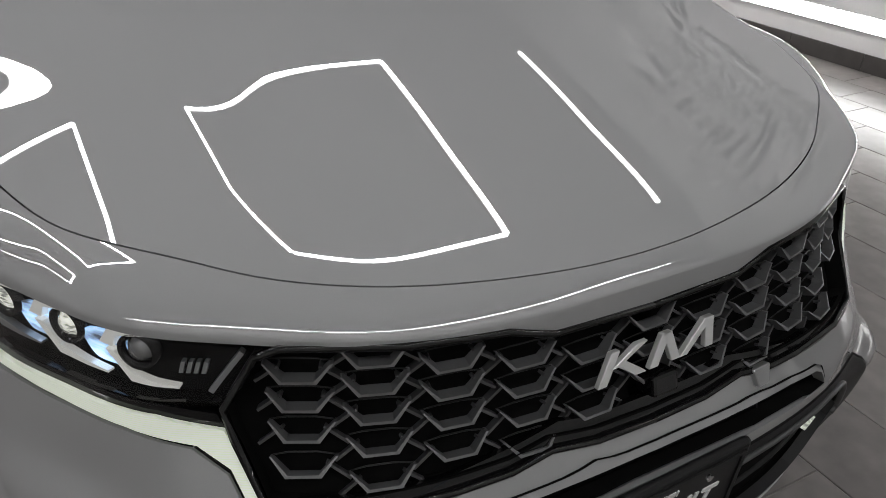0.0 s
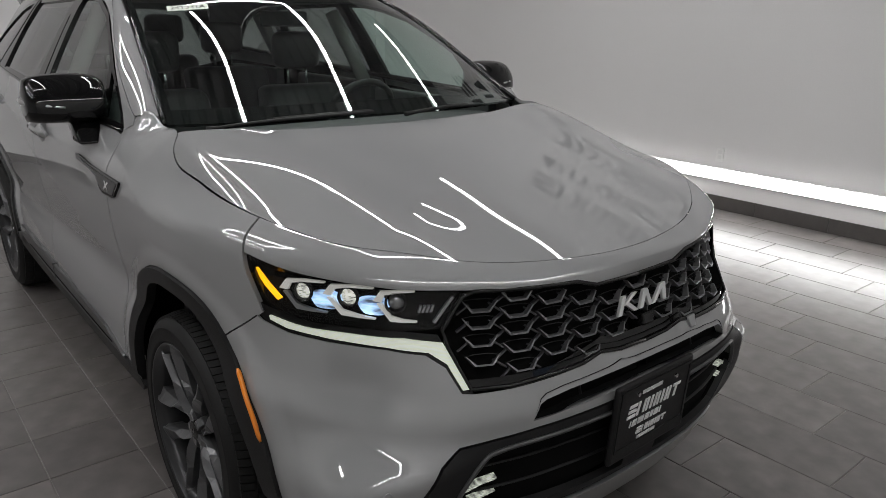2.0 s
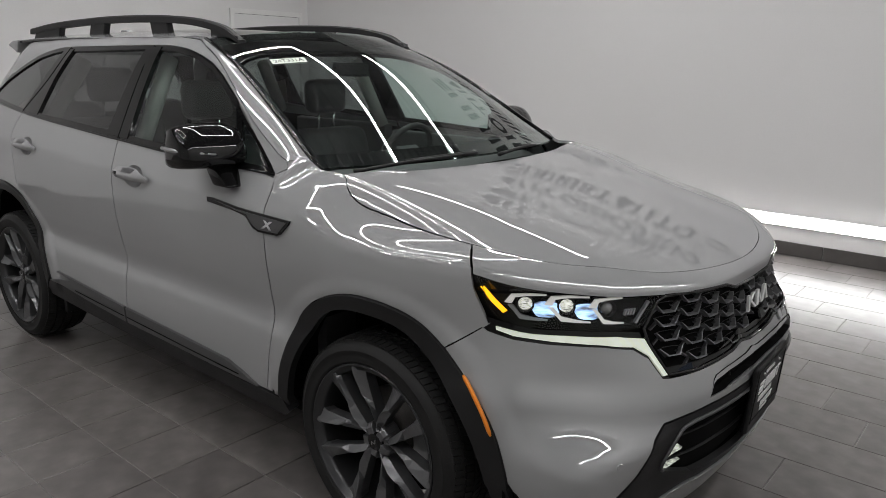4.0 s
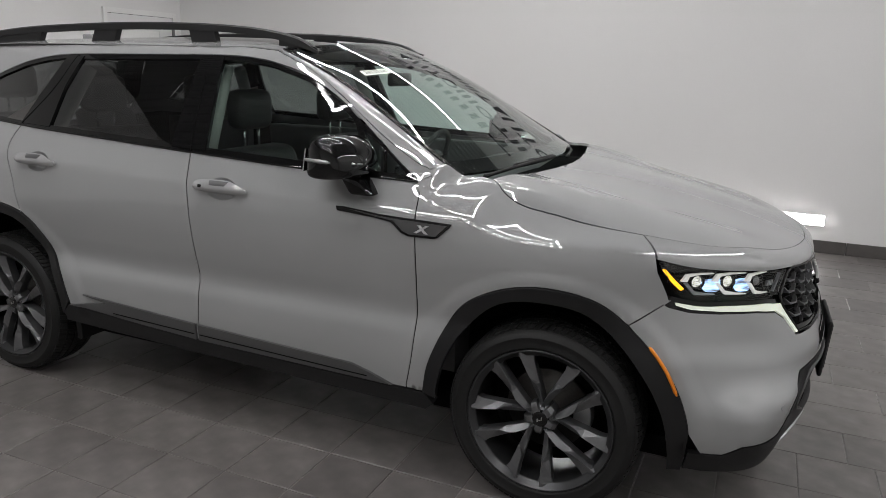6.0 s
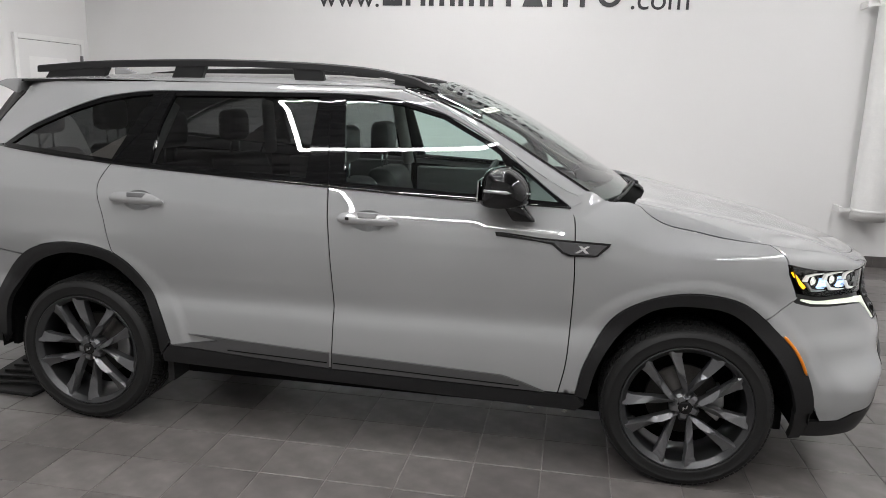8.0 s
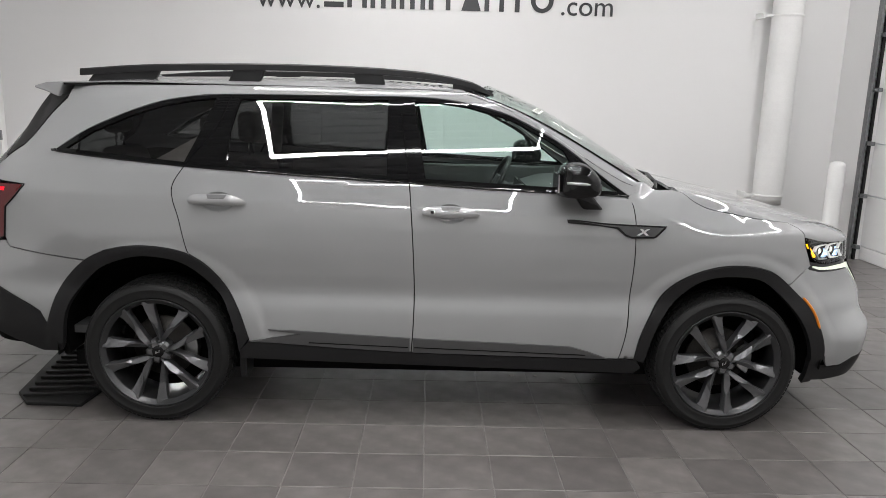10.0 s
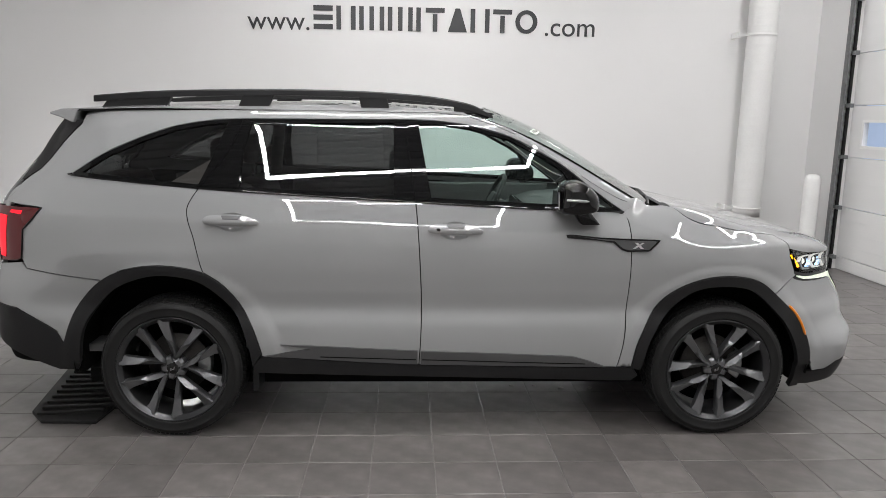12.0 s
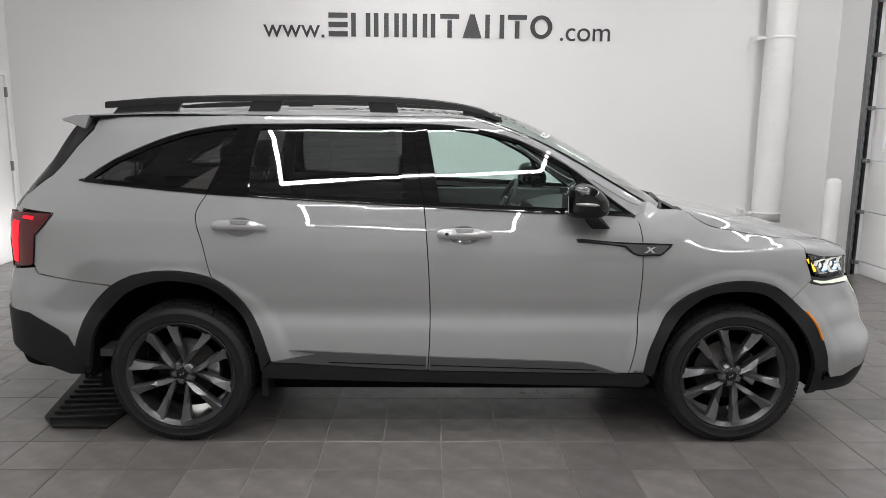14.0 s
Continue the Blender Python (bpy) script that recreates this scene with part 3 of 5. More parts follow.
def led_run(pts, label, share=1.0):
    t = thing("ceiling_light", label, "line light", (0, 0, LZ), "light lines under the ceiling")
    for a, b in zip(pts, pts[1:]):
        a, b = Vector((*a, 0)), Vector((*b, 0))
        d = (b - a).normalized()
        s = Vector((-d.y, d.x, 0)) * 0.021
        a2, b2 = a + d * 0.004, b - d * 0.004
        for nm, z0, z1, m, k in (("diffuser", -0.030, 0.0, LED, 0.83), ("housing", 0.0, 0.05, BLACK_TRIM, 1.05)):
            bm = bmesh.new()
            vs = [bm.verts.new(p + Vector((0, 0, z))) for z in (z0, z1) for p in (a2 - s * k, b2 - s * k, b2 + s * k, a2 + s * k)]
            for f in ((3, 2, 1, 0), (4, 5, 6, 7), (0, 1, 5, 4), (1, 2, 6, 5), (2, 3, 7, 6), (3, 0, 4, 7)):
                bm.faces.new([vs[i] for i in f])
            part(nm, bm, m, t)
        # the light itself: a long narrow lamp in the diffuser's face
        lamp = bpy.data.lights.new("line_lamp", "AREA")
        lamp.shape, lamp.size, lamp.size_y = "RECTANGLE", (b2 - a2).length, 0.035
        lamp.energy = share * LED_POWER * 4.8 * lamp.size * 0.05
        lamp.color = (1.0, 0.985, 0.982)
        lo_ = new("line_lamp", lamp)
        lo_.parent = t
        lo_.matrix_basis = Matrix.Translation((a2 + b2) / 2 + Vector((0, 0, -0.0315))) @ Matrix.Rotation(math.atan2(d.y, d.x), 4, "Z")
        for p in (a.lerp(b, 0.15), a.lerp(b, 0.85)):
            part("cable", sweep([p + Vector((0, 0, 0.05)), p + Vector((0, 0, ZTOP - LZ))], 5, 0.002), TRACK, t)


for y0 in (-5.7, -2.8, 0.1):
    led_run([(-1.6, y0), (1.0, y0), (1.0, y0 + 1.45), (-1.6, y0 + 1.45), (-1.6, y0)], "white light line bent to a rectangle, hung under the dark deck")
led_run([(-1.6, 3.05), (1.0, 3.05)], "straight white light line under the dark deck near the sign wall", 0.15)
# added line that brightens the car's front and the east side
led_run([(3.9, -6.0), (3.9, 3.2)], "long straight white light line near the overhead door", 1.0)


# ---- the car: its surfaces ----
# plan line of the body from the middle of the nose round to the middle of the tail, right half
PLAN = [(2.345, 0), (2.340, .2), (2.312, .4), (2.255, .56), (2.165, .70), (2.03, .80), (1.89, .875), (1.74, .915), (1.5, .93), (1.2, .938), (.6, .944),
        (0, .945), (-.6, .945), (-1.2, .935), (-1.6, .912), (-1.9, .885), (-2.1, .855), (-2.26, .80), (-2.37, .68), (-2.43, .40), (-2.445, 0)]
_d = np.array([(p.x, p.y) for p in spline([(x, y, 0) for x, y in PLAN], 40)])
_s = np.concatenate([[0], np.cumsum(np.linalg.norm(np.diff(_d, axis=0), axis=1))])
_t = np.gradient(_d, axis=0)
_t[0], _t[-1] = (0, 1), (0, -1)
_t /= np.linalg.norm(_t, axis=1)[:, None]
_n = np.stack([_t[:, 1], -_t[:, 0]], 1)
QEND = float(_s[-1])
QQ = np.linspace(0, QEND, 3000)
TX, TY, TNX, TNY = [np.interp(QQ, _s, a) for a in (_d[:, 0], _d[:, 1], _n[:, 0], _n[:, 1])]


def qx(x):
    return float(np.interp(-x, -_d[:, 0], _s))


SIDE = table([.15, .25, .35, .45, .52, .6, .68, .78, .9, 1.0, 1.06, 1.085, 1.095, 1.105, 1.12, 1.15, 1.19, 1.215, 1.24, 1.27, 1.3, 1.4, 1.5, 1.58, 1.62, 1.66, 1.70],
             [-.10, -.05, -.024, -.014, -.012, -.017, -.032, -.017, -.002, 0, -.0035, -.0060, -.0079, -.0113, -.0172, -.0289, -.0446, -.0550, -.0677, -.0835, -.0997, -.1545, -.2125, -.2640, -.297, -.347, -.447])
NOSE = table([.15, .24, .30, .40, .5, .6, .66, .72, .78, .86, .93, 1.0, 1.06], [-.14, -.085, -.05, -.015, -.005, 0, -.003, -.028, -.052, -.072, -.078, -.085, -.12])
TAIL = table([.25, .35, .55, .75, .9, 1.05, 1.15, 1.25, 1.35, 1.5, 1.6, 1.66], [-.10, -.03, -.005, -.01, -.04, -.04, -.05, -.115, -.20, -.33, -.42, -.48])
QA, QB, QC, QD = qx(2.05), qx(1.40), qx(-1.75), qx(-2.3)


def off_plan(q, z):
    w = 1 - ease(QA, QB, q)
    # the shoulder's crease climbs towards the tail
    zs = z + .027 * np.interp(q, QQ, TX) * ease(.98, 1.07, z) * (1 - ease(1.14, 1.68, z))
    d = (1 - w) * SIDE(zs) + w * NOSE(z) - .022 * math.exp(-((q - .60) / .22) ** 2) * ease(.70, .84, z)
    r = ease(QC, QD, q)
    d = d * (1 - r) + r * TAIL(z)
    # scoop under the lamp and the ridge below it
    d += .020 * math.exp(-((q - .70) / .12) ** 2 - ((z - .53) / .055) ** 2) - .026 * math.exp(-((q - .82) / .19) ** 2 - ((z - .70) / .07) ** 2)
    # ledge across the lower corner
    d += .010 * math.exp(-((q - .70) / .17) ** 2 - ((z - .555 + .12 * (q - .6)) / .032) ** 2)
    # the lower corner stands out
    d += .090 * math.exp(-((q - .84) / .17) ** 2) * ease(.62, .46, z)
    # haunches over the wheels
    x = np.interp(q, QQ, TX)
    # the foot of the windshield pillar leans inwards
    d -= .040 * ease(.45, .95, x) * ease(1.05, 1.24, z) * (1 - .5 * ease(1.25, 1.5, z))
    for xc in (1.41, -1.41):
        d += .008 * math.exp(-((x - xc) / .34) ** 2 - ((z - .92) / .08) ** 2)
        # flared lip round the arch
        if z > .38:
            d += .009 * (1 - ease(.522, .580, math.hypot(x - xc, (z - .362) * 1.02)))
    return d


def skin(q, z, off=0.0):
    q = min(max(q, 0), QEND)
    i = q / QEND * 2999
    k = min(int(i), 2998)
    f = i - k
    x, y, nx, ny = [a[k] * (1 - f) + a[k + 1] * f for a in (TX, TY, TNX, TNY)]
    d = off_plan(q, z) + off
    return Vector((x + nx * d, -(y + ny * d), z))


HOOD_MID = smooth_table([.9, 1.2, 1.425, 1.6, 1.93, 2.1, 2.3], [1.228, 1.193, 1.160, 1.128, 1.055, 1.010, .945])


# across the hood: an even middle, then a ridge with a steep inner flank on each side
HOOD_RIDGE = smooth_table([0, .20, .30, .37, .42, .47, .52, .58, .66, .76, .9], [0, 0, .0002, .0022, .0066, .0122, .0163, .0182, .0180, .0155, .011])


def hood_z(x, y):
    a = abs(y)
    ae = max(0, a + .15 * (x - 1.9))
    ridge = HOOD_RIDGE(ae) * ease(2.20, 1.95, x)
    crown = .014 + .041 * ease(1.15, 1.70, x)
    return HOOD_MID(x) - crown * (a / .75) ** 2.4 - .05 * max(0, (a - .765) / .07) ** 2 * ease(1.8, 1.45, x) + ridge


# seam between hood and fender or nose, by q
SEAM_Q = [0, .08, .20, .33, .52, .64, .80, .97, 1.20, 1.36, 1.60, 1.745, 1.85, 1.95, 2.01, 2.07, 2.12]
SEAM_X = smooth_table(SEAM_Q, [2.232, 2.229, 2.213, 2.182, 2.105, 2.05, 1.955, 1.84, 1.70, 1.58, 1.37, 1.26, 1.19, 1.14, 1.06, .950, .91])
SEAM_Y = smooth_table(SEAM_Q, [0, .079, .196, .32, .49, .565, .675, .742, .79, .81, .828, .832, .812, .780, .772, .793, .803])
FOLD = smooth_table([0, .4, .8, 1.07, 1.2, 1.5, 1.72, 1.88, 2.0, 2.07, 3], [.942, .943, .96, .978, 1.0, 1.0, 1.01, 1.065, 1.115, 1.145, 1.15])
LIFT = 0.25


def shell(q, w, off=0.0):
    """Body skin up to the fold, then over the shoulder to the hood's seam, which is reached at fold + LIFT."""
    z1 = FOLD(q)
    if w <= z1:
        return skin(q, w, off)
    v = min(1.0, (w - z1) / LIFT)
    p0 = skin(q, z1, off)
    t0 = (p0 - skin(q, z1 - 0.02, off)).normalized()
    sx, sy = SEAM_X(q), SEAM_Y(q)
    p1 = Vector((sx, -sy, hood_z(sx, sy) - .010 * ease(1.12, 1.04, sx) + .040 * ease(1.03, .95, sx) + off))
    flat = Vector((p1.x - p0.x, p1.y - p0.y, 0))
    flat.normalize()
    e = 0.03
    t1 = Vector((flat.x * e, flat.y * e, hood_z(p1.x + flat.x * e, p1.y + flat.y * e) - hood_z(p1.x, p1.y))).normalized()
    c = (p1 - p0).length
    k = .45 + .55 * ease(.8, 1.15, q) * (1 - .85 * ease(1.55, 1.85, q))
    t0, t1 = t0 * c * k, t1 * c * (1.1 + .4 * ease(.85, 1.15, q) - 1.0 * ease(1.5, 1.9, q))
    return (2 * v ** 3 - 3 * v * v + 1) * p0 + (v ** 3 - 2 * v * v + v) * t0 + (3 * v * v - 2 * v ** 3) * p1 + (v ** 3 - v * v) * t1


def S(*pts):
    """Outline given by x along the car and height, in the skin's own lengths."""
    return [(qx(x), z) for x, z in pts]


GAP = 0.0026
car = thing("sport_utility_vehicle", "light grey sport utility vehicle with black trim, headlights lit", "car")

# -- seam lines (x, z)
SEAM_F = [(.885, 1.172), (.897, 1.120), (.903, 1.006), (.908, .833), (.898, .546), (.869, .375)]
SEAM_M = [(-.183, 1.221), (-.165, 1.0), (-.151, .731), (-.152, .55), (-.160, .392)]
SEAM_R = [(-1.253, 1.283), (-1.302, 1.192), (-1.295, 1.12), (-1.271, 1.040), (-1.24, .90), (-1.225, .862)]
BELT = [(-1.253, 1.283), (-.718, 1.246), (-.183, 1.221), (.319, 1.198), (.826, 1.180), (.885, 1.172)]
ARCH_R = [(-1.960, .45), (-1.940, .522), (-1.865, .693), (-1.716, .832), (-1.553, .888), (-1.382, .897), (-1.225, .862), (-1.108, .772), (-1.007, .606), (-.955, .450)]
ARCH_F = [(.944, .379), (.974, .525), (1.072, .723), (1.207, .821), (1.378, .865), (1.556, .846), (1.685, .770), (1.835, .617), (1.905, .446), (1.925, .24)]
WELL_R = [(-1.880, .379), (-1.836, .586), (-1.694, .759), (-1.528, .837), (-1.385, .849), (-1.232, .808), (-1.087, .667), (-1.023, .504), (-1.001, .38)]
WELL_F = [(.993, .36), (1.032, .525), (1.121, .677), (1.240, .783), (1.397, .812), (1.564, .781), (1.725, .638), (1.820, .483), (1.868, .30), (1.880, .232)]
TOP = [(-1.935, 1.648), (-1.5, 1.662), (-.8, 1.668), (-.2, 1.666), (.08, 1.650)]
PILLAR = [(.08, 1.650), (.30, 1.573), (.50, 1.465), (.70, 1.335), (.84, 1.255), (.905, 1.230)]
DLO_UP = [(-1.910, 1.333), (-1.764, 1.432), (-1.576, 1.521), (-1.426, 1.573), (-1.275, 1.600), (-1.120, 1.613), (-.628, 1.620), (-.219, 1.624), (-.042, 1.617), (.103, 1.597), (.305, 1.544), (.530, 1.430), (.695, 1.311), (.790, 1.240), (.876, 1.182)]
DLO_LO = [(.876, 1.182), (.319, 1.200), (-.194, 1.223), (-.718, 1.248), (-1.270, 1.277), (-1.881, 1.324), (-1.910, 1.333)]


def curve2(pts, per=5):
    return [(p.x, p.y) for p in spline([(a, b, 0) for a, b in pts], per)]


sf, sm_, sr = curve2(SEAM_F), curve2(SEAM_M), curve2(SEAM_R)
ar, af = curve2(ARCH_R), curve2(ARCH_F)


def cut(line, x0, x1):
    """The stretch of a line between two x."""
    return [p for p in line if x0 <= p[0] <= x1]


HANDLES = ((.013, 1.098), (-1.083, 1.130))


def cup_outline(k, grow=1.0):
    x, z = HANDLES[k]
    return [(x + grow * .078 * math.cos(a), z - .012 + grow * .046 * math.sin(a)) for a in np.linspace(0, math.tau, 28)[:-1]]


# front door and rear door
door = S(*[p for p in BELT if p[0] > -.18], *sf[1:], (.5, .380), (.2, .385), *sm_[::-1])
fd, fd2 = both("front_door", patch(door, skin, gap=GAP, holes=[S(*cup_outline(0))]), PAINT, car, "grey front door")
ar_d = [p for p in ar if p[0] > -1.225]
rdoor = S(*[p for p in BELT if p[0] < -.18], *sm_, (-.5, .408), (-.955, .436), *ar_d[::-1], *sr[::-1][1:-1])
rd, rd2 = both("rear_door", patch(rdoor, skin, gap=GAP, holes=[S(*cup_outline(1))]), PAINT, car, "grey rear door")

# fender, from the door's seam to the headlamp, and over the shoulder to the hood
f_arch = [p for p in af if p[0] < 1.69]
FEND_SEAM = [(1.693, .766), (1.76, .812), (1.825, .857)]
fend = S(*sf[::-1]) + [(2.092, 1.19), (2.108, 1.235)] + [(q_, FOLD(q_) + LIFT - .001) for q_ in (2.108, 2.08, 2.05, 2.02, 1.99, 1.96, 1.93, 1.88, 1.82, 1.75, 1.68, 1.60, 1.5, 1.4, 1.3, 1.205)] + [(1.204, 1.10)]
fend += [(1.198, 1.002)] + S((1.775, .955), (1.81, .89)) + S(*FEND_SEAM[::-1]) + S(*f_arch[::-1])
both("front_fender", patch(fend, shell, h=.016, gap=GAP), PAINT, car, "grey front fender")

# quarter panel with the roof's side and both pillars
quarter = [(.884, 1.184)] + curve2(DLO_UP)[::-1] + [(-1.881, 1.324), (-1.253, 1.283)] + sr[1:] + [p for p in ar if -1.68 < p[0] < -1.225][::-1]
quarter += [(-1.669, .806), (-1.938, .833), (-2.140, .858), (-2.17, .907), (-2.147, 1.058), (-2.09, 1.110), (-2.035, 1.168), (-2.30, 1.185), (-2.30, 1.24), (-2.22, 1.295), (-2.135, 1.345), (-2.035, 1.48), (-1.945, 1.575)]
quarter += curve2(TOP) + curve2(PILLAR)[1:] + [(.925, 1.205)]
both("quarter_panel", patch(S(*quarter), skin, gap=GAP), PAINT, car, "grey quarter panel with pillars")

# black window surround with the openings of the side panes
W_F = [(.665, 1.212), (-.107, 1.243), (-.172, 1.602), (-.042, 1.600), (.100, 1.581), (.295, 1.530), (.480, 1.437), (.560, 1.388)]
W_R = [(-.276, 1.253), (-1.056, 1.284), (-1.057, 1.45), (-1.030, 1.592), (-.294, 1.606)]
W_Q = [(-1.255, 1.293), (-1.855, 1.340), (-1.735, 1.422), (-1.565, 1.501), (-1.42, 1.552), (-1.27, 1.581), (-1.15, 1.594)]
W_S = [(.690, 1.208), (.83, 1.200), (.715, 1.285), (.612, 1.352)]
PILLARS = ([(-.292, 1.236), (-.109, 1.229), (-.176, 1.617), (-.300, 1.615)], [(-1.262, 1.285), (-1.060, 1.276), (-1.062, 1.46), (-1.032, 1.604), (-1.135, 1.604)])
for o in PILLARS:
    both('pillar_cover', patch(S(*o), skin, h=.03, off=.004, depth=.003), BLACK_GLOSS, car, 'gloss black pillar cover')
both('inner_trim', patch(S((-1.42, 1.300), (-1.20, 1.288), (-1.10, 1.45), (-1.20, 1.43)), skin, h=.05, off=-.014, depth=.004), PILLAR_TRIM, car, 'beige inner pillar trim')
outl = S(*inset([Vector(p) for p in DLO_UP[:-1] + DLO_LO[:-1]], -0.0))
both("window_surround", patch(outl, skin, h=.03, gap=.001, holes=[S(*W_F), S(*W_R), S(*W_Q), S(*W_S)], off=.001), BLACK_GLOSS, car, "gloss black window surround")
for nm, o, m in (("front_door_pane", W_F, FRONT_GLASS), ("rear_door_pane", W_R, PRIVACY), ("quarter_pane", W_Q, PRIVACY), ("sail_pane", W_S, FRONT_GLASS)):
    both(nm, patch(S(*inset([Vector(p) for p in o], -.004)), skin, h=.04, off=-.006, depth=.003), m, car, "dark privacy glass" if m is PRIVACY else "clear green-tinted glass")
# bright line round the windows
ring = [skin(qx(a), b, .003) for a, b in curve2(DLO_LO, 4)]
both("belt_moulding", sweep(ring, 6, .005), BLACK_GLOSS, car, "thin black belt moulding", smooth=True)
# pillar seams on the black surround
for pts in ([(-.183, 1.224), (-.245, 1.624)], [(-1.253, 1.285), (-1.13, 1.45), (-1.075, 1.613)]):
    both("pillar_seam", sweep([skin(qx(a), b, .0045) for a, b in curve2(pts, 4)], 5, .0025), DARK, car)

# -- hood
seam_r = [(SEAM_X(q), -SEAM_Y(q)) for q in np.linspace(0, 1.95, 60)]
rear = [(1.143, -.755), (1.166, -.62), (1.198, -.42), (1.228, -.20), (1.240, 0)]
hood_o = seam_r + rear + [(a, -b) for a, b in rear[::-1][1:]] + [(a, -b) for a, b in seam_r[::-1][:-1]]
part("hood", patch(hood_o, lambda x, y: Vector((x, y, hood_z(x, y))), h=.018, gap=.0018, middle=(1.6, 0, 0)), PAINT, car, "grey hood with soft ridges")

# -- nose panel above the grille and the headlamps
LAMP_TOP = [(1.195, .997), (1.067, .972), (.936, .958), (.794, .951), (.66, .945), (.560, .940)]
GRILLE_TOP = [(.560, .940), (.373, .934), (.235, .928), (.165, .908), (0, .905)]
low = [p for p in curve2(LAMP_TOP, 4)] + GRILLE_TOP[1:]
nose_r = [(q, FOLD(q) + LIFT) for q in np.linspace(0, 1.200, 30)] + [(1.200, 1.10)] + low
part("nose_panel", patch(full(nose_r), over(shell), h=.016, gap=.0018, depth=.02), PAINT, car, "grey nose panel above the grille")

# -- front bumper, painted part
DRL_LO = [(1.165, .852), (1.139, .836), (1.059, .819), (.936, .811), (.790, .809), (.675, .798), (.623, .770), (.588, .716), (.563, .714)]
GRILLE_BOT = [(.563, .714), (.463, .716), (.318, .722), (.240, .726), (.178, .738), (.150, .742), (.10, .728), (0, .726)]
ar_fb = [p for p in af if p[0] > 1.69 and p[1] > .34]
bump = [(0, .615), (.15, .615), (.40, .612), (.51, .604), (.60, .594), (.645, .560), (.70, .470), (.755, .411), (.803, .395), (.878, .380), (.928, .338), (.99, .329)]
bump += S(*ar_fb[::-1][1:]) + S(*FEND_SEAM) + DRL_LO + GRILLE_BOT[1:]
SLOT = [(0, .688), (.165, .688), (.30, .684), (.375, .676), (.393, .668), (.415, .632), (.36, .634), (.15, .642), (0, .644)]
part("front_bumper", patch(full(bump), over(skin), h=.018, gap=.0018, depth=.02, holes=[full(SLOT)]), PAINT, car, "grey front bumper")

# lower black bumper cladding with the side intake, and the silver lip
clad = [(0, .612), (.15, .612), (.40, .609), (.51, .601), (.60, .591), (.642, .558), (.697, .468), (.752, .408), (.80, .392), (.875, .377), (.925, .335), (.99, .326)] + S((1.925, .325), (1.930, .242), (1.985, .243)) + [(.87, .262), (.74, .285), (.62, .300), (.52, .345), (.47, .36), (.30, .36), (0, .36)]
INTAKE = [(.07, .585), (.40, .583), (.50, .576), (.545, .556), (.60, .470), (.585, .440), (.45, .395), (.07, .380)]
part("bumper_cladding", patch(full(clad), over(skin), h=.02, gap=.001, depth=.02, holes=[INTAKE, [(-q, z) for q, z in INTAKE]], off=.002), BLACK_TRIM, car, "black lower bumper cladding")
# intake's inner shade is put into this sheet's near-black colour
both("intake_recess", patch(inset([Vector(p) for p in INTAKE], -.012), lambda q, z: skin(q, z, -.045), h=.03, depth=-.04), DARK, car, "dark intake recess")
inner = [(p.x, p.y) for p in inset([Vector(p) for p in INTAKE], .004)]
both("intake_trim", sweep([skin(q, z, .004) for q, z in curve2([(.10, .584), (.40, .582), (.50, .575), (.545, .555), (.60, .470), (.592, .445)], 4)], 6, .006), GREY_TRIM, car, "grey intake trim line", smooth=True)
for zz in (.45, .52):
    both("intake_slat", sweep([skin(q, zz - .03 * max(0, .3 - q), -.030) for q in np.linspace(.07, .56, 12)], 6, .008, squash=.5), BLACK_TRIM, car, smooth=True)
lip = [(0, .345), (.30, .348), (.46, .350), (.52, .335), (.60, .278), (.50, .235), (.3, .225), (0, .22)]
part("lower_lip", patch(full(lip), over(skin), h=.02, gap=.001, depth=.02, off=.006), SATIN, car, "silver lower lip")
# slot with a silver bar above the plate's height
# sheet closing the slot, coloured near-black for the shade within
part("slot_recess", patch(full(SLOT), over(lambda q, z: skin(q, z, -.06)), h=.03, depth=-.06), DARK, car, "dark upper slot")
both("slot_rib", sweep([skin(.245, .684, -.03), skin(.245, .640, -.03)], 6, .004), BLACK_TRIM, car, smooth=True)

# -- grille
GR = [(0, .905), (.165, .908), (.235, .928), (.373, .934), (.545, .938), (.578, .925), (.628, .850), (.615, .81), (.566, .722), (.463, .720), (.318, .726), (.240, .730), (.178, .742), (.10, .732), (0, .730)]
# shade behind the lattice, given as a near-black sheet
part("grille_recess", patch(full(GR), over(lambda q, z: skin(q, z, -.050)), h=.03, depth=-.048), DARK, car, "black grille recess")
both("grille_frame", sweep([skin(q, z, .0) for q, z in GR], 6, .006), BLACK_GLOSS, car, "gloss black grille frame", smooth=True)
low_bar = [(0, .765), (.10, .765), (.16, .775), (.225, .762), (.33, .745), (.46, .742), (.575, .742), (.566, .722), (.463, .720), (.318, .726), (.240, .730), (.178, .742), (.10, .732), (0, .730)]
part("grille_sill", patch(full(low_bar), over(skin), h=.02, off=-.004), BLACK_GLOSS, car, "gloss black grille sill")


def bracket_mesh():
    """One open trough of the grille's lattice, in its own plane: x across, y up, z out."""
    outer = [(-.0430, .0125), (-.0225, -.0130), (.0225, -.0130), (.0430, .0125)]
    inner = [(.0395, .0125), (.0192, -.0090), (-.0192, -.0090), (-.0405, .0125)]
    bm = prism(outer + inner, -.009, .004, 2)
    for v in bm.verts:
        if v.co.z > 0 and v.co.y < 0:
            v.co.z += .007
    return mesh_of(bm, GRILLE_METAL)


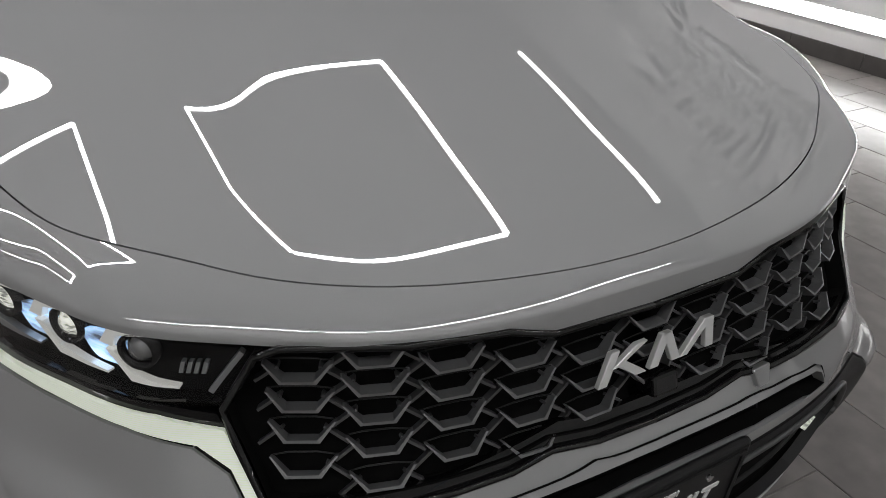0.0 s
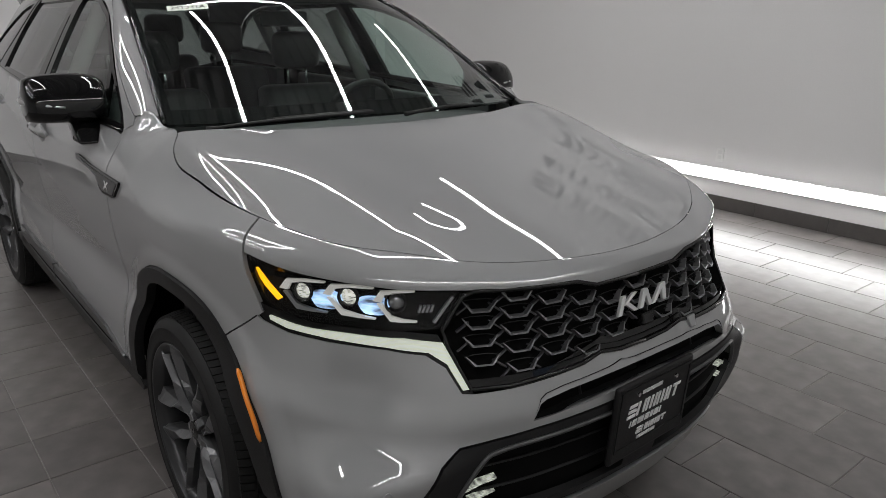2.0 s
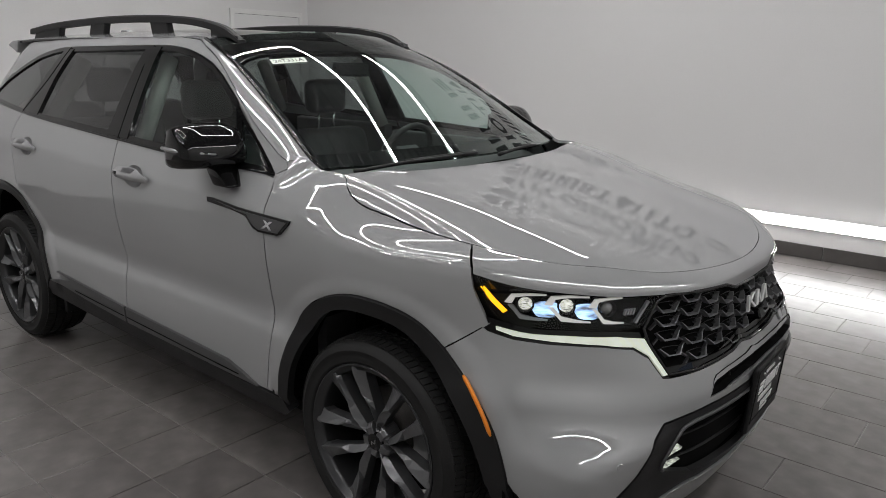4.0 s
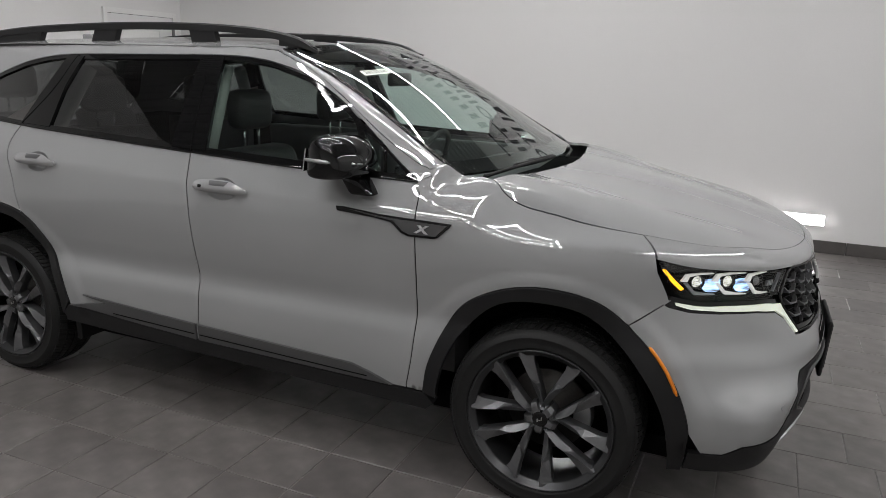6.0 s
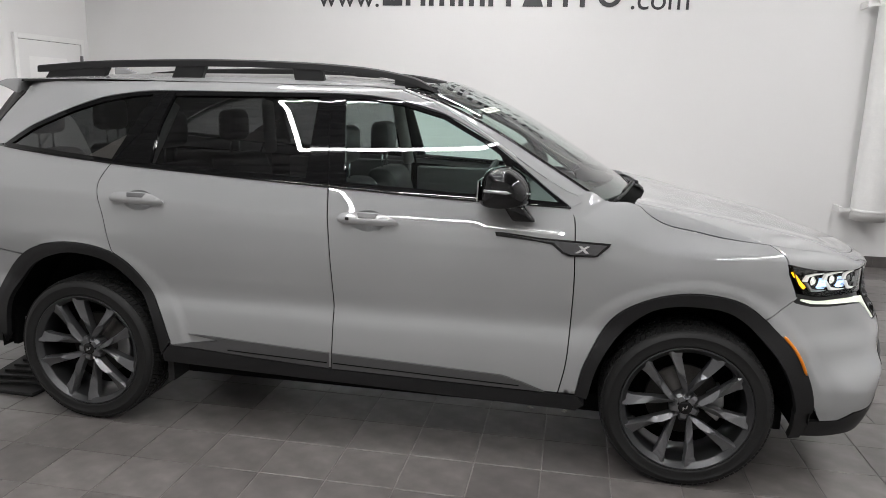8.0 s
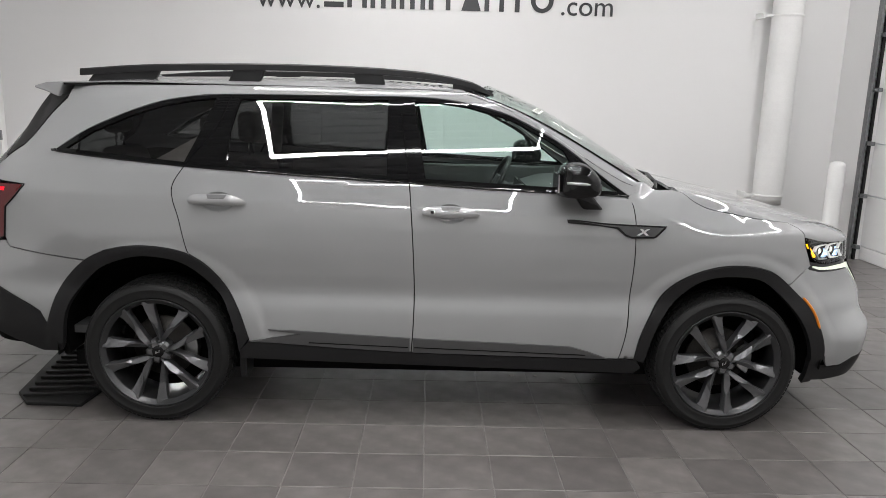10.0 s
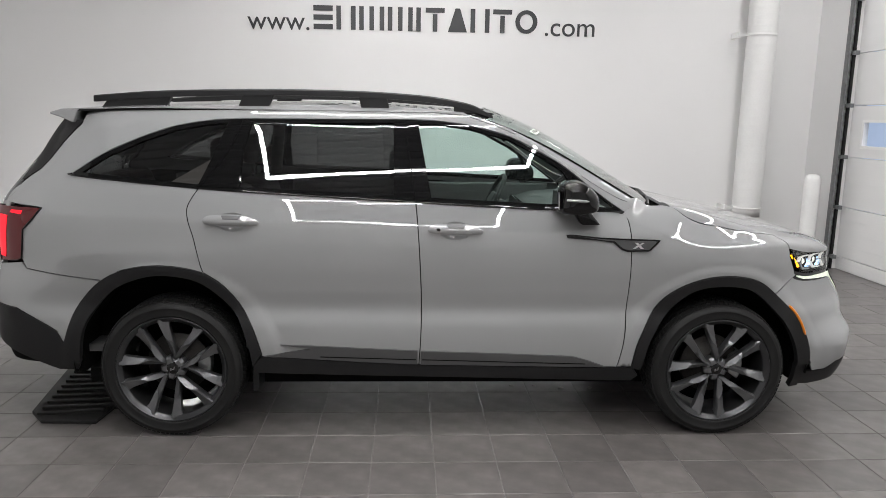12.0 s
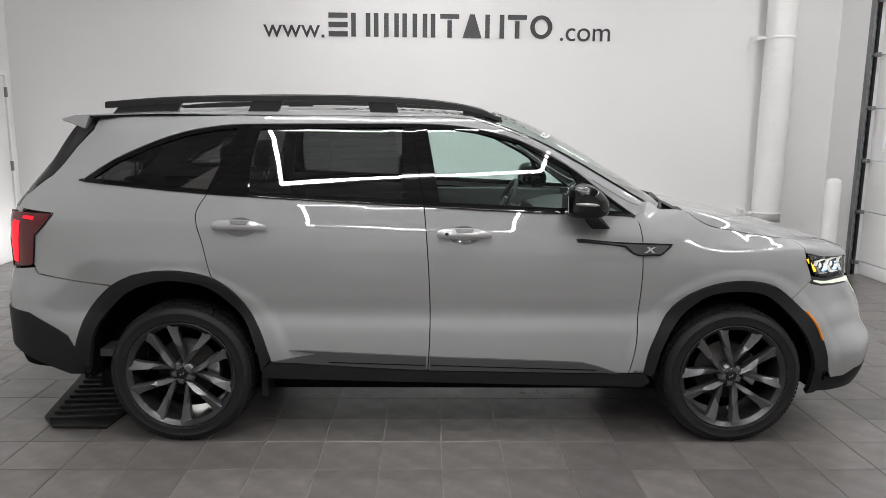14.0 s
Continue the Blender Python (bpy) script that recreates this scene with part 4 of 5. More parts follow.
def brow_mesh():
    """Thin arched line over a trough."""
    bm = sweep([(-.043, .0120, -.008), (-.020, .0165, -.004), (.015, .0165, -.004), (.041, .0120, -.006)], 5, [.0008, .0013, .0013, .0010])
    return mesh_of(bm, BLACK_TRIM)


def link_mesh():
    bm = boxes(((-.019, -.0020, -.022), (.019, .0020, -.004)))
    return mesh_of(bm, GREY_TRIM)


BR, LK, BW = bracket_mesh(), link_mesh(), brow_mesh()


def on_skin(q, z, sgn, off):
    """Frame on the nose: across, up, out."""
    p = skin(abs(q), z, off)
    du = (skin(abs(q) + .01, z, off) - skin(max(0, abs(q) - .01), z, off)).normalized()
    dv = (skin(abs(q), z + .01, off) - skin(abs(q), z - .01, off)).normalized()
    if sgn * 1 > 0:
        p.y, du.y, dv.y = -p.y, -du.y, -dv.y
        a = du
    else:
        a = -du
    n = a.cross(dv).normalized()
    b = n.cross(a)
    m = Matrix((a, b, n)).transposed().to_4x4()
    m.translation = p
    return m


grille = new("grille_lattice")
grille.parent = car
STEP = .107
for c in range(-6, 7):
    for r in range(5):
        u = c * STEP + .012
        z = .752 + r * .0415 + (.0207 if c % 2 else 0)
        lim = .600 - max(0, .85 - z) * .48 - max(0, z - .86) * .55
        if abs(u) > lim - .018 or z > .924 or not within(np.array([abs(u)]), np.array([z + .010]), GR)[0] or (abs(u) < .13 and z < .765) or (abs(u) < .05 and z < .79):
            continue
        ob = part("lattice_piece", None, None, grille, data=BR)
        ob.matrix_basis = on_skin(u, z, 1 if u > 0 else -1, -.012)
        part("lattice_brow", None, None, grille, data=BW).matrix_basis = ob.matrix_basis
        for s_ in (-1, 1):
            uu, zz = u + s_ * .047, z - .0085
            if abs(uu) < lim and within(np.array([abs(uu)]), np.array([zz]), GR)[0]:
                lk = part("lattice_link", None, None, grille, data=LK)
                lk.matrix_basis = on_skin(uu, zz, 1 if uu > 0 else -1, -.012) @ pose(0, 0, 0, 0, 0, -s_ * 36)

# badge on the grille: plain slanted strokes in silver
badge = new("grille_badge")
badge.parent = car
for o in ([(-.115, -.030), (-.098, -.030), (-.072, .030), (-.089, .030)], [(-.088, -.002), (-.075, -.002), (-.018, .030), (-.040, .030)], [(-.080, .002), (-.062, .006), (-.020, -.030), (-.042, -.030)],
          [(-.016, -.030), (.002, -.030), (.028, .030), (.010, .030)], [(.012, .030), (.030, .030), (.048, -.030), (.030, -.030)], [(.046, -.030), (.062, -.030), (.118, .030), (.098, .030)], [(.100, .030), (.118, .030), (.118, -.030), (.101, -.030)]):
    bm = prism(o, 0, .010, 2, .0012, 1)
    ob = part("stroke", bm, BADGE, badge)
    ob.matrix_basis = on_skin(.0001, .838, 1, .006) @ Matrix.Diagonal((.92, .80, 1, 1))
cm = part("parking_camera", box(bmesh.new(), (-.024, -.018, -.03), (.024, .016, .014), .006), BLACK_GLOSS, car, "small black parking camera")
cm.matrix_basis = on_skin(.015, .785, 1, .004)
nt = part("front_sensor", prism([(-.020, .014), (.020, .014), (.012, -.018), (-.012, -.018)], -.01, .010, 2, .002, 1), SATIN, car, "silver notch piece")
nt.matrix_basis = on_skin(.222, .728, 1, .0)

# -- dealer plate: black board, writing as plain bars
plate = new("licence_board")
plate.parent = car
pm = on_skin(.0001, .545, 1, .012)
o = part("board", box(bmesh.new(), (-.172, -.120, -.012), (.172, .115, .006), .010, 3), BLACK_TRIM, plate, "black plastic plate holder")
o.matrix_basis = pm
o = part("rim", boxes(((-.158, -.082, .006), (-.150, .100, .009)), ((.150, -.082, .006), (.158, .100, .009)), ((-.150, .092, .006), (.150, .100, .009)), ((-.150, -.082, .006), (.150, -.074, .009))), BLACK_TRIM, plate)
o.matrix_basis = pm
for a in (-.085, .085):
    o = part("screw", lathe([(0, .012), (.006, .011), (.007, .006)], (a, .075, 0), 2, 12), CHROME, plate)
    o.matrix_basis = pm


rows_ = [("hpccbt", -.122, .010, .0365, .038), ("pbpbbpbppbp", -.106, -.020, .0160, .018), ("hpccbt", -.070, -.052, .0210, .018), ("pbpbbpbppbp", -.062, -.069, .0092, .009), ("ppbbppbbppbbp", -.066, .069, .0085, .0105)]
for kinds, x, z, w, h in rows_:
    for pl in mark_shapes(kinds, x, z, w, h, .21, .22):
        o = part("print", prism(pl, .006, .0085, 2), PRINT, plate, "white printed mark")
        o.matrix_basis = pm

# -- headlamps
LAMP = curve2(LAMP_TOP, 4) + [(.572, .925), (.632, .852), (.64, .853), (.735, .849), (.879, .851), (1.012, .853), (1.10, .868), (1.14, .90), (1.19, .985)]
lamp_in = lambda q, z: skin(q, z, -.055 - .03 * ease(1.1, .7, q))
hl, hl2 = both("headlamp", patch(LAMP, lambda q, z: skin(q, z, -.050), h=.03, depth=-.048), BLACK_GLOSS, car, "black headlamp housing, lit")
both("lens_cover", patch(LAMP, skin, h=.02, gap=.002, off=.001, depth=.004), CLEAR, hl, "clear lamp cover")


def disc(q, z, off, r, r2=None, depth=.03):
    bm = lathe([(0, .006), (r * .6, .004), (r, -.006), (r, -depth)], (0, 0, 0), 2, 28)
    m = on_skin(q, z, -1, off)
    bmesh.ops.transform(bm, matrix=m, verts=bm.verts)
    return bm


def slab(pts, off, thick):
    bm = patch(pts, lambda q, z: skin(q, z, off), h=.03, depth=thick)
    return bm


for k, (q, z) in enumerate(((1.030, .917), (.903, .915), (.772, .911))):
    both("projector", disc(q, z, -.022, .0200), LAMP_LENS if k < 2 else mat("dark_projector", (.25, .25, .25), .1, .5, 1.0), hl, "round projector lens", smooth=True)
    both("bezel", (lambda bm: (bmesh.ops.transform(bm, matrix=on_skin(q, z, -1, -.020), verts=bm.verts), bm)[1])(lathe([(.0210, -.02), (.0210, .002), (.0255, .004), (.0275, -.02)], (0, 0, 0), 2, 28)), BLACK_GLOSS, hl, smooth=True)
    both("light_guide", slab([(q + .054, z - .003), (q + .038, z - .003), (q + .012, z - .030), (q - .030, z - .038), (q - .074, z - .042), (q - .074, z - .045), (q - .030, z - .045), (q + .014, z - .043)], -.014, .01), LAMP_GUIDE if k else SATIN, hl, "lit white light guide")
    both("upper_reflector", slab([(q + .066, z + .003), (q + .047, z + .027), (q - .010, z + .031), (q - .066, z + .030), (q - .066, z + .027), (q - .010, z + .025), (q + .033, z + .019), (q + .042, z + .001)], -.016, .01), LAMP_GUIDE, hl, "bright upper reflector")
    if k < 2:
        both("inner_reflector", slab([(q - .066 + .044 * math.cos(a) * (1 + .12 * math.sin(3 * a)), z - .016 + .027 * math.sin(a) * (1 + .15 * math.cos(2 * a))) for a in np.linspace(0, math.tau, 25)[:-1]], -.026, .012), LAMP_GLOW, hl, "glowing blue-white reflector")
both("inner_blade", slab([(.600, .925), (.594, .921), (.645, .862), (.652, .866)], -.012, .01), SATIN, hl, "thin silver blade")
for i in range(4):
    both("inner_rib", slab([(.690 - i * .012, .905), (.683 - i * .012, .905), (.690 - i * .012, .888), (.697 - i * .012, .888)], -.016, .008), SATIN, hl)
both("turn_signal", slab([(1.172, .962), (1.160, .963), (1.122, .928), (1.084, .897), (1.096, .890), (1.136, .922)], -.010, .006), AMBER, hl, "lit amber turn signal")
drl = curve2([(1.115, .853), (1.012, .839), (.879, .837), (.735, .836)], 4) + [(.628, .823), (.566, .722), (.586, .720), (.620, .775), (.668, .801), (.790, .813), (.936, .818), (1.059, .828), (1.112, .842)]
both("running_light", patch(drl, skin, h=.02, gap=.001, off=.002, depth=.02), DRL, car, "glowing pale running light strip")
drl_case = curve2([(1.165, .880), (1.012, .853), (.879, .851), (.735, .849), (.640, .840)], 4) + [(.560, .714), (.588, .714), (.623, .768), (.675, .796), (.790, .807), (.936, .809), (1.059, .817), (1.139, .834), (1.168, .852)]
both("running_light_case", patch(drl_case, skin, h=.02, gap=.0, off=-.006, depth=.02), BLACK_GLOSS, car, "gloss black lamp edge")
both("fog_lamp", slab([(.572, .436), (.535, .446), (.500, .448), (.530, .439), (.568, .427)], -.012, .02), FOG, car, "lit fog lamp")
both("fog_lamp", slab([(.586, .470), (.545, .484), (.500, .490), (.500, .483), (.540, .476), (.580, .462)], -.012, .02), FOG, car, "lit fog lamp")
sp = both("parking_sensor", (lambda bm: (bmesh.ops.transform(bm, matrix=on_skin(.752, .514, -1, .0005), verts=bm.verts), bm)[1])(lathe([(0, .001), (.0095, .001), (.0105, -.002)], (0, 0, 0), 2, 20)), PAINT, car, "round parking sensor")

# -- wheel arch cladding, rocker and side trim
both("arch_cladding", patch(S(*curve2(ARCH_F)) + S(*curve2(WELL_F))[::-1], skin, h=.025, gap=.0005, off=.010, depth=.03), BLACK_TRIM, car, "black front wheel arch cladding")
both("arch_cladding", patch(S(*curve2(ARCH_R)) + S(*curve2(WELL_R))[::-1], skin, h=.025, gap=.0005, off=.010, depth=.03), BLACK_TRIM, car, "black rear wheel arch cladding")
rocker = S((-.955, .434), (-.5, .406), (-.16, .390), (.2, .383), (.869, .372), (.95, .376), (.985, .33), (.95, .300), (-.16, .326), (-1.0, .345), (-1.0, .39))
both("rocker_cladding", patch(rocker, skin, h=.03, gap=.0005, off=.008, depth=.05), BLACK_TRIM, car, "black rocker cladding")
tr_r = S((-.86, .497), (-.695, .492), (-.168, .467), (-.168, .395), (-.5, .411), (-.945, .438), (-.70, .478))
tr_f = S((-.152, .466), (.3, .451), (.626, .438), (.714, .414), (.81, .379), (.5, .384), (.2, .389), (-.152, .394))
a_, b_ = both("door_trim", patch(tr_r, skin, h=.02, off=.012, depth=.018), GREY_TRIM, rd, "dark grey lower door trim")
a_, b_ = both("door_trim", patch(tr_f, skin, h=.02, off=.012, depth=.018), GREY_TRIM, fd, "dark grey lower door trim")
both("trim_line", sweep([skin(qx(x), .437 - .03 * (x + .7), .013) for x in np.linspace(-.66, -.175, 6)], 5, .0025), DARK, rd)
both("trim_line", sweep([skin(qx(x), .421 - .028 * (x + .15), .013) for x in np.linspace(-.145, .70, 8)], 5, .0025), DARK, fd)
mk = curve2([(1.768, .705), (1.803, .665), (1.836, .612), (1.864, .548)], 5)
both("side_marker", sweep([skin(qx(x), z, .012) for x, z in mk], 8, [.003] + [.0065] * 14 + [.003]), AMBER_REFLECTOR, car, "amber side reflector", smooth=True)

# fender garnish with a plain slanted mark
garn = S((.568, 1.073), (.60, 1.074), (.751, 1.060), (.83, 1.057), (1.048, 1.051), (1.040, 1.036), (.999, .997), (.985, .992), (.881, .990), (.850, 1.000), (.808, 1.034), (.74, 1.044), (.574, 1.056))
both("fender_garnish", patch(garn, skin, h=.02, off=.008, depth=.012), BLACK_GLOSS, car, "dark grey fender garnish")
garn2 = S((.62, 1.066), (.75, 1.053), (.83, 1.049), (1.032, 1.043), (.99, 1.001), (.885, .998), (.855, 1.008), (.815, 1.042), (.75, 1.048))
both("garnish_insert", patch(garn2, skin, h=.02, off=.0095, depth=.003), GREY_TRIM, car, "dark grey garnish insert")
for o in ([(.915, 1.036), (.930, 1.036), (.962, 1.006), (.946, 1.006)], [(.950, 1.036), (.965, 1.036), (.918, 1.006), (.902, 1.006)]):
    both("garnish_mark", patch(S(*o), skin, h=.02, off=.012, depth=.004), CHROME, car, "small silver mark")

# dark rubber behind the door seams
for line in (sf, sm_, sr):
    both("seam_seal", sweep([skin(qx(x), z, -.0085) for x, z in line], 6, .0065), DARK, car, smooth=True)

# handles
for x, z, par in ((.013, 1.098, fd), (-1.083, 1.130, rd)):
    h_o = [(x - .136, z - .006), (x - .118, z + .018), (x - .06, z + .026), (x + .05, z + .026), (x + .118, z + .006), (x + .138, z - .012), (x + .120, z - .024), (x, z - .026), (x - .118, z - .020)]
    both("door_handle", patch(S(*curve2(h_o + h_o[:1], 3)[:-1]), lambda q, zz, x=x, z=z: skin(q, zz, .014 + .024 * max(0, 1 - ((q - qx(x)) / .150) ** 4 - ((zz - z) / .034) ** 2)), h=.010, depth=.014), PAINT, par, "body-coloured door handle")
    k_ = 0 if par is fd else 1
    both("handle_cup", patch(S(*cup_outline(k_, 1.0)), lambda q, zz, x=x, z=z: skin(q, zz, -.030 * max(0, 1 - ((q - qx(x)) / .078) ** 2 - ((zz - z + .012) / .046) ** 2)), h=.010, depth=0), PAINT, par)
    both("handle_recess", patch(S((x - .045, z + .024), (x + .05, z + .024), (x + .04, z + .008), (x - .035, z + .008)), lambda q, zz, x=x, z=z: skin(q, zz, .0165 + .024 * max(0, 1 - ((q - qx(x)) / .150) ** 4 - ((zz - z) / .034) ** 2)), h=.014, depth=.003), GREY_TRIM, par, "dark finger recess")
both("key_cap", (lambda bm: (bmesh.ops.transform(bm, matrix=on_skin(qx(-.072), 1.098, -1, .0375), verts=bm.verts), bm)[1])(boxes(((-.008, -.006, -.004), (.008, .006, .0015)), bevel=.002)), BLACK_GLOSS, fd)

# dark inner shell behind the seams, with the wheels' openings
both("inner_shell", patch([(.02, .40), (.02, .93), (.5, .93), (1.0, .94)] + S((1.5, .94), (.96, .95), (.86, 1.10), (0, 1.18), (-1.3, 1.21), (-2.0, 1.24)) + [(QEND - .02, 1.1), (QEND - .02, .35)] + S((-2.1, .36)) + S(*curve2([(a - .03 if a < -1.4 else a + .03, b + .03) for a, b in WELL_R])) + S((-.95, .33), (.95, .31)) + S(*curve2([(a - .03 if a < 1.4 else a + .03, b + .03) for a, b in WELL_F])) + S((1.9, .30)), lambda q, z: skin(q, z, -.030), h=.05, depth=0), DARK, car, "black inner body")
for xc in (1.408, -1.408):
    bm = bmesh.new()
    rows = []
    for k in range(25):
        a = math.radians(-4 + 188 * k / 24)
        rows.append([bm.verts.new((xc + .50 * math.cos(a), yy, .36 + .505 * math.sin(a))) for yy in (-.885, -.60)])
    for r0, r1 in zip(rows, rows[1:]):
        bm.faces.new((r0[0], r0[1], r1[1], r1[0]))
    bm.faces.new([r[1] for r in rows])
    both("wheel_liner", bm, DARK, car, "black wheel arch liner")
part("underbody", boxes(((-1.9, -.72, .22), (1.85, .72, .30)), ((-.93, -.80, .26), (.92, .80, .30))), DARK, car, "dark underbody")

# -- windshield, roof and rear
WS_X = smooth_table([0, .25, .5, .75, 1], [1.0, .775, .55, .325, .10])
WS_Z = smooth_table([0, .25, .5, .75, 1], [1.205, 1.335, 1.463, 1.570, 1.648])


def shield(u, v):
    """Windshield: u across from -1 to 1, v from the cowl up to the roof."""
    k = 1 - abs(u) ** 2.4
    hw = .775 - .165 * v
    return Vector((WS_X(v) + (.165 - .03 * v) * k, u * hw, WS_Z(v) + .055 * k * (.10 + .90 * v)))


ws = [(-1, 0), (1, 0), (1, 1), (-1, 1)]
FRIT = [(-.955, .085), (.955, .085), (.955, .93), (.12, .935), (.10, .84), (-.10, .84), (-.12, .935), (-.955, .93)]
part("windshield", patch(ws, shield, h=.045, gap=.004, off=.0, depth=.005, middle=(0, 0, .8)), SHIELD, car, "green-tinted windshield")
part("windshield_band", patch(ws, shield, h=.045, gap=.002, holes=[FRIT], off=-.007, depth=.002), BLACK_GLOSS, car, "black band round the windshield")
# painted strip between the pillar's edge and the windshield
pil = curve2(PILLAR, 6)
bm = bmesh.new()
rows = []
for i in range(len(pil)):
    v = 1 - .955 * i / (len(pil) - 1)
    a = skin(qx(pil[i][0]), pil[i][1])
    b = shield(-1, max(0, v))
    out = Vector((.62, -.45, .64))
    rows.append([bm.verts.new(a.lerp(b, k / 6) + out * .008 * math.sin(math.pi * k / 6) + Vector((0, 0, .002 * k / 6))) for k in range(7)])
for r0, r1 in zip(rows, rows[1:]):
    for k in range(6):
        bm.faces.new((r0[k], r0[k + 1], r1[k + 1], r1[k]))
bmesh.ops.recalc_face_normals(bm, faces=bm.faces)
both("windshield_pillar", bm, PAINT, car, "grey windshield pillar", smooth=True)
both("pillar_moulding", sweep([shield(-1, v) + Vector((.002, .004, .003)) for v in np.linspace(0, 1, 14)], 6, .009), BLACK_GLOSS, car, "black pillar moulding", smooth=True)

ROOF_MID = smooth_table([-2.02, -1.7, -1.3, -.8, -.3, .0, .16], [1.652, 1.690, 1.708, 1.718, 1.716, 1.702, 1.690])


def roof_z(x, y):
    e = 1.660 - .012 * ease(-.1, .1, x) - .012 * ease(-1.5, -1.95, x)
    return e + (ROOF_MID(x) - e) * (1 - min(1, abs(y) / .60) ** 3)


rf = [(-1.94, -.575), (-1.5, -.592), (-.2, -.598), (.10, -.592), (.16, -.35), (.19, 0), (.16, .35), (.10, .592), (-.2, .598), (-1.5, .592), (-1.94, .575)]
part("roof", patch(rf, lambda x, y: Vector((x, y, roof_z(x, y))), h=.04, depth=.01, middle=(-.8, 0, 1.0)), BLACK_GLOSS, car, "gloss black roof with glass panels")
both("roof_edge", patch([(-1.94, -.578), (-1.5, -.594), (-.2, -.600), (.09, -.594), (.06, -.50), (-.2, -.475), (-1.5, -.47), (-1.94, -.46)], lambda x, y: Vector((x, y, roof_z(x, y) + .004)), h=.04, depth=.004, middle=(-.8, 0, 1.0)), PAINT, car, "grey roof edge")

# roof rails
rail = [(-1.865, 1.722), (-1.5, 1.752), (-.94, 1.770), (-.5, 1.768), (-.22, 1.756), (-.04, 1.738), (.12, 1.706), (.23, 1.660)]
pts = [Vector((x, -.515, z - .016)) for x, z in curve2(rail, 5)]
bm = bmesh.new()
rows = []
for i, p in enumerate(pts):
    w = .022
    t_ = i / (len(pts) - 1)
    hgt = .017 if t_ < .85 else .017 * (1 - (t_ - .85) / .15 * .6)
    rows.append([bm.verts.new(p + Vector((0, a, b))) for a, b in ((-w, -hgt), (-w * .9, hgt * .6), (-w * .5, hgt), (w * .5, hgt), (w * .9, hgt * .6), (w, -hgt))])
for r0, r1 in zip(rows, rows[1:]):
    for k in range(6):
        bm.faces.new((r0[k], r0[(k + 1) % 6], r1[(k + 1) % 6], r1[k]))
bm.faces.new(rows[0])
bm.faces.new(rows[-1][::-1])
bmesh.ops.recalc_face_normals(bm, faces=bm.faces)
rr, rr2 = both("roof_rail", bm, BLACK_TRIM, car, "raised black roof rail", smooth=False)
for x0, x1, lean in ((-1.83, -1.50, .04), (-1.13, -.97, .04), (-.47, -.32, -.02), (.02, .22, 0)):
    zt = [np.interp(x, [a for a, b in rail], [b for a, b in rail]) - .02 for x in (x0 + lean, x1 + lean)]
    both("rail_foot", prism([(x0, 1.66), (x1, 1.66), (x1 + lean, zt[1]), (x0 + lean, zt[0])], -.532, -.498, 1, .004, 1), BLACK_TRIM, rr)
# small fin aerial
part("roof_fin", prism([(-1.78, 1.66), (-1.60, 1.69), (-1.72, 1.735), (-1.78, 1.735)], -.02, .02, 1, .008, 2), PAINT, car, "grey shark fin aerial")

# rear spoiler, tailgate, rear lamps and bumper
sp_o = [(-1.925, 1.655), (-2.01, 1.650), (-2.068, 1.632), (-2.072, 1.624), (-2.02, 1.608), (-1.955, 1.580)]
part("rear_spoiler", prism(sp_o, -.59, .59, 1, .006, 2), PAINT, car, "grey roof spoiler")
both("spoiler_garnish", patch(S((-1.943, 1.59), (-2.031, 1.48), (-2.131, 1.346), (-2.216, 1.297), (-2.27, 1.292), (-2.27, 1.36), (-2.20, 1.48), (-2.13, 1.600)), skin, h=.03, off=.004, depth=.02), BLACK_TRIM, car, "black rear pillar garnish")
tg = [(qx(-2.26), 1.19), (QEND, 1.19), (QEND, 1.60), (qx(-2.26), 1.56)]
both("rear_pane", patch(tg, skin, h=.05, off=.0, depth=.01), PRIVACY, car, "dark rear pane")
both("tailgate", patch([(qx(-2.33), .86), (QEND, .86), (QEND, 1.19), (qx(-2.26), 1.19)], skin, h=.05, off=-.004, depth=.02), PAINT, car, "grey tailgate")
tl = S((-2.035, 1.166), (-2.088, 1.106), (-2.145, 1.056), (-2.168, .907), (-2.19, .897)) + [(qx(-2.33), .882), (qx(-2.352), 1.02), (qx(-2.345), 1.166)]
t1, t2 = both("tail_lamp", patch(tl, skin, h=.02, gap=.002, off=.004, depth=.03), RED, car, "red tail lamp, lit")
both("tail_bar", patch(S((-2.245, 1.12), (-2.30, 1.125)) + [(qx(-2.335), 1.05), (qx(-2.335), .91)] + S((-2.285, .905), (-2.262, 1.05)), skin, h=.02, off=.007, depth=.004), RED_GLOW, t1, "glowing red bar")
both("tail_spot", patch(S((-2.145, 1.148), (-2.215, 1.150), (-2.225, 1.135), (-2.15, 1.130)), skin, h=.02, off=.007, depth=.004), RED_GLOW, t1, "bright red spot")
both("tail_edge", sweep([skin(q, z, .004) for q, z in tl + tl[:1]], 6, .005), BLACK_GLOSS, t1, smooth=True)
rb = S(*[p for p in ar if p[0] < -1.68][::-1]) [::1] + S((-1.99, .545), (-2.04, .575), (-2.2, .655)) + [(qx(-2.33), .665), (QEND, .665), (QEND, .86), (qx(-2.33), .868)] + S((-2.17, .890), (-2.14, .858), (-1.938, .833), (-1.70, .806))
both("rear_bumper", patch(rb, skin, h=.03, gap=GAP), PAINT, car, "grey rear bumper")
rc = S((-1.965, .50), (-1.99, .545), (-2.04, .575), (-2.2, .655)) + [(qx(-2.33), .665), (QEND, .665), (QEND, .50), (qx(-2.35), .480)] + S((-2.2, .415), (-2.0, .340), (-1.90, .345), (-1.88, .379))
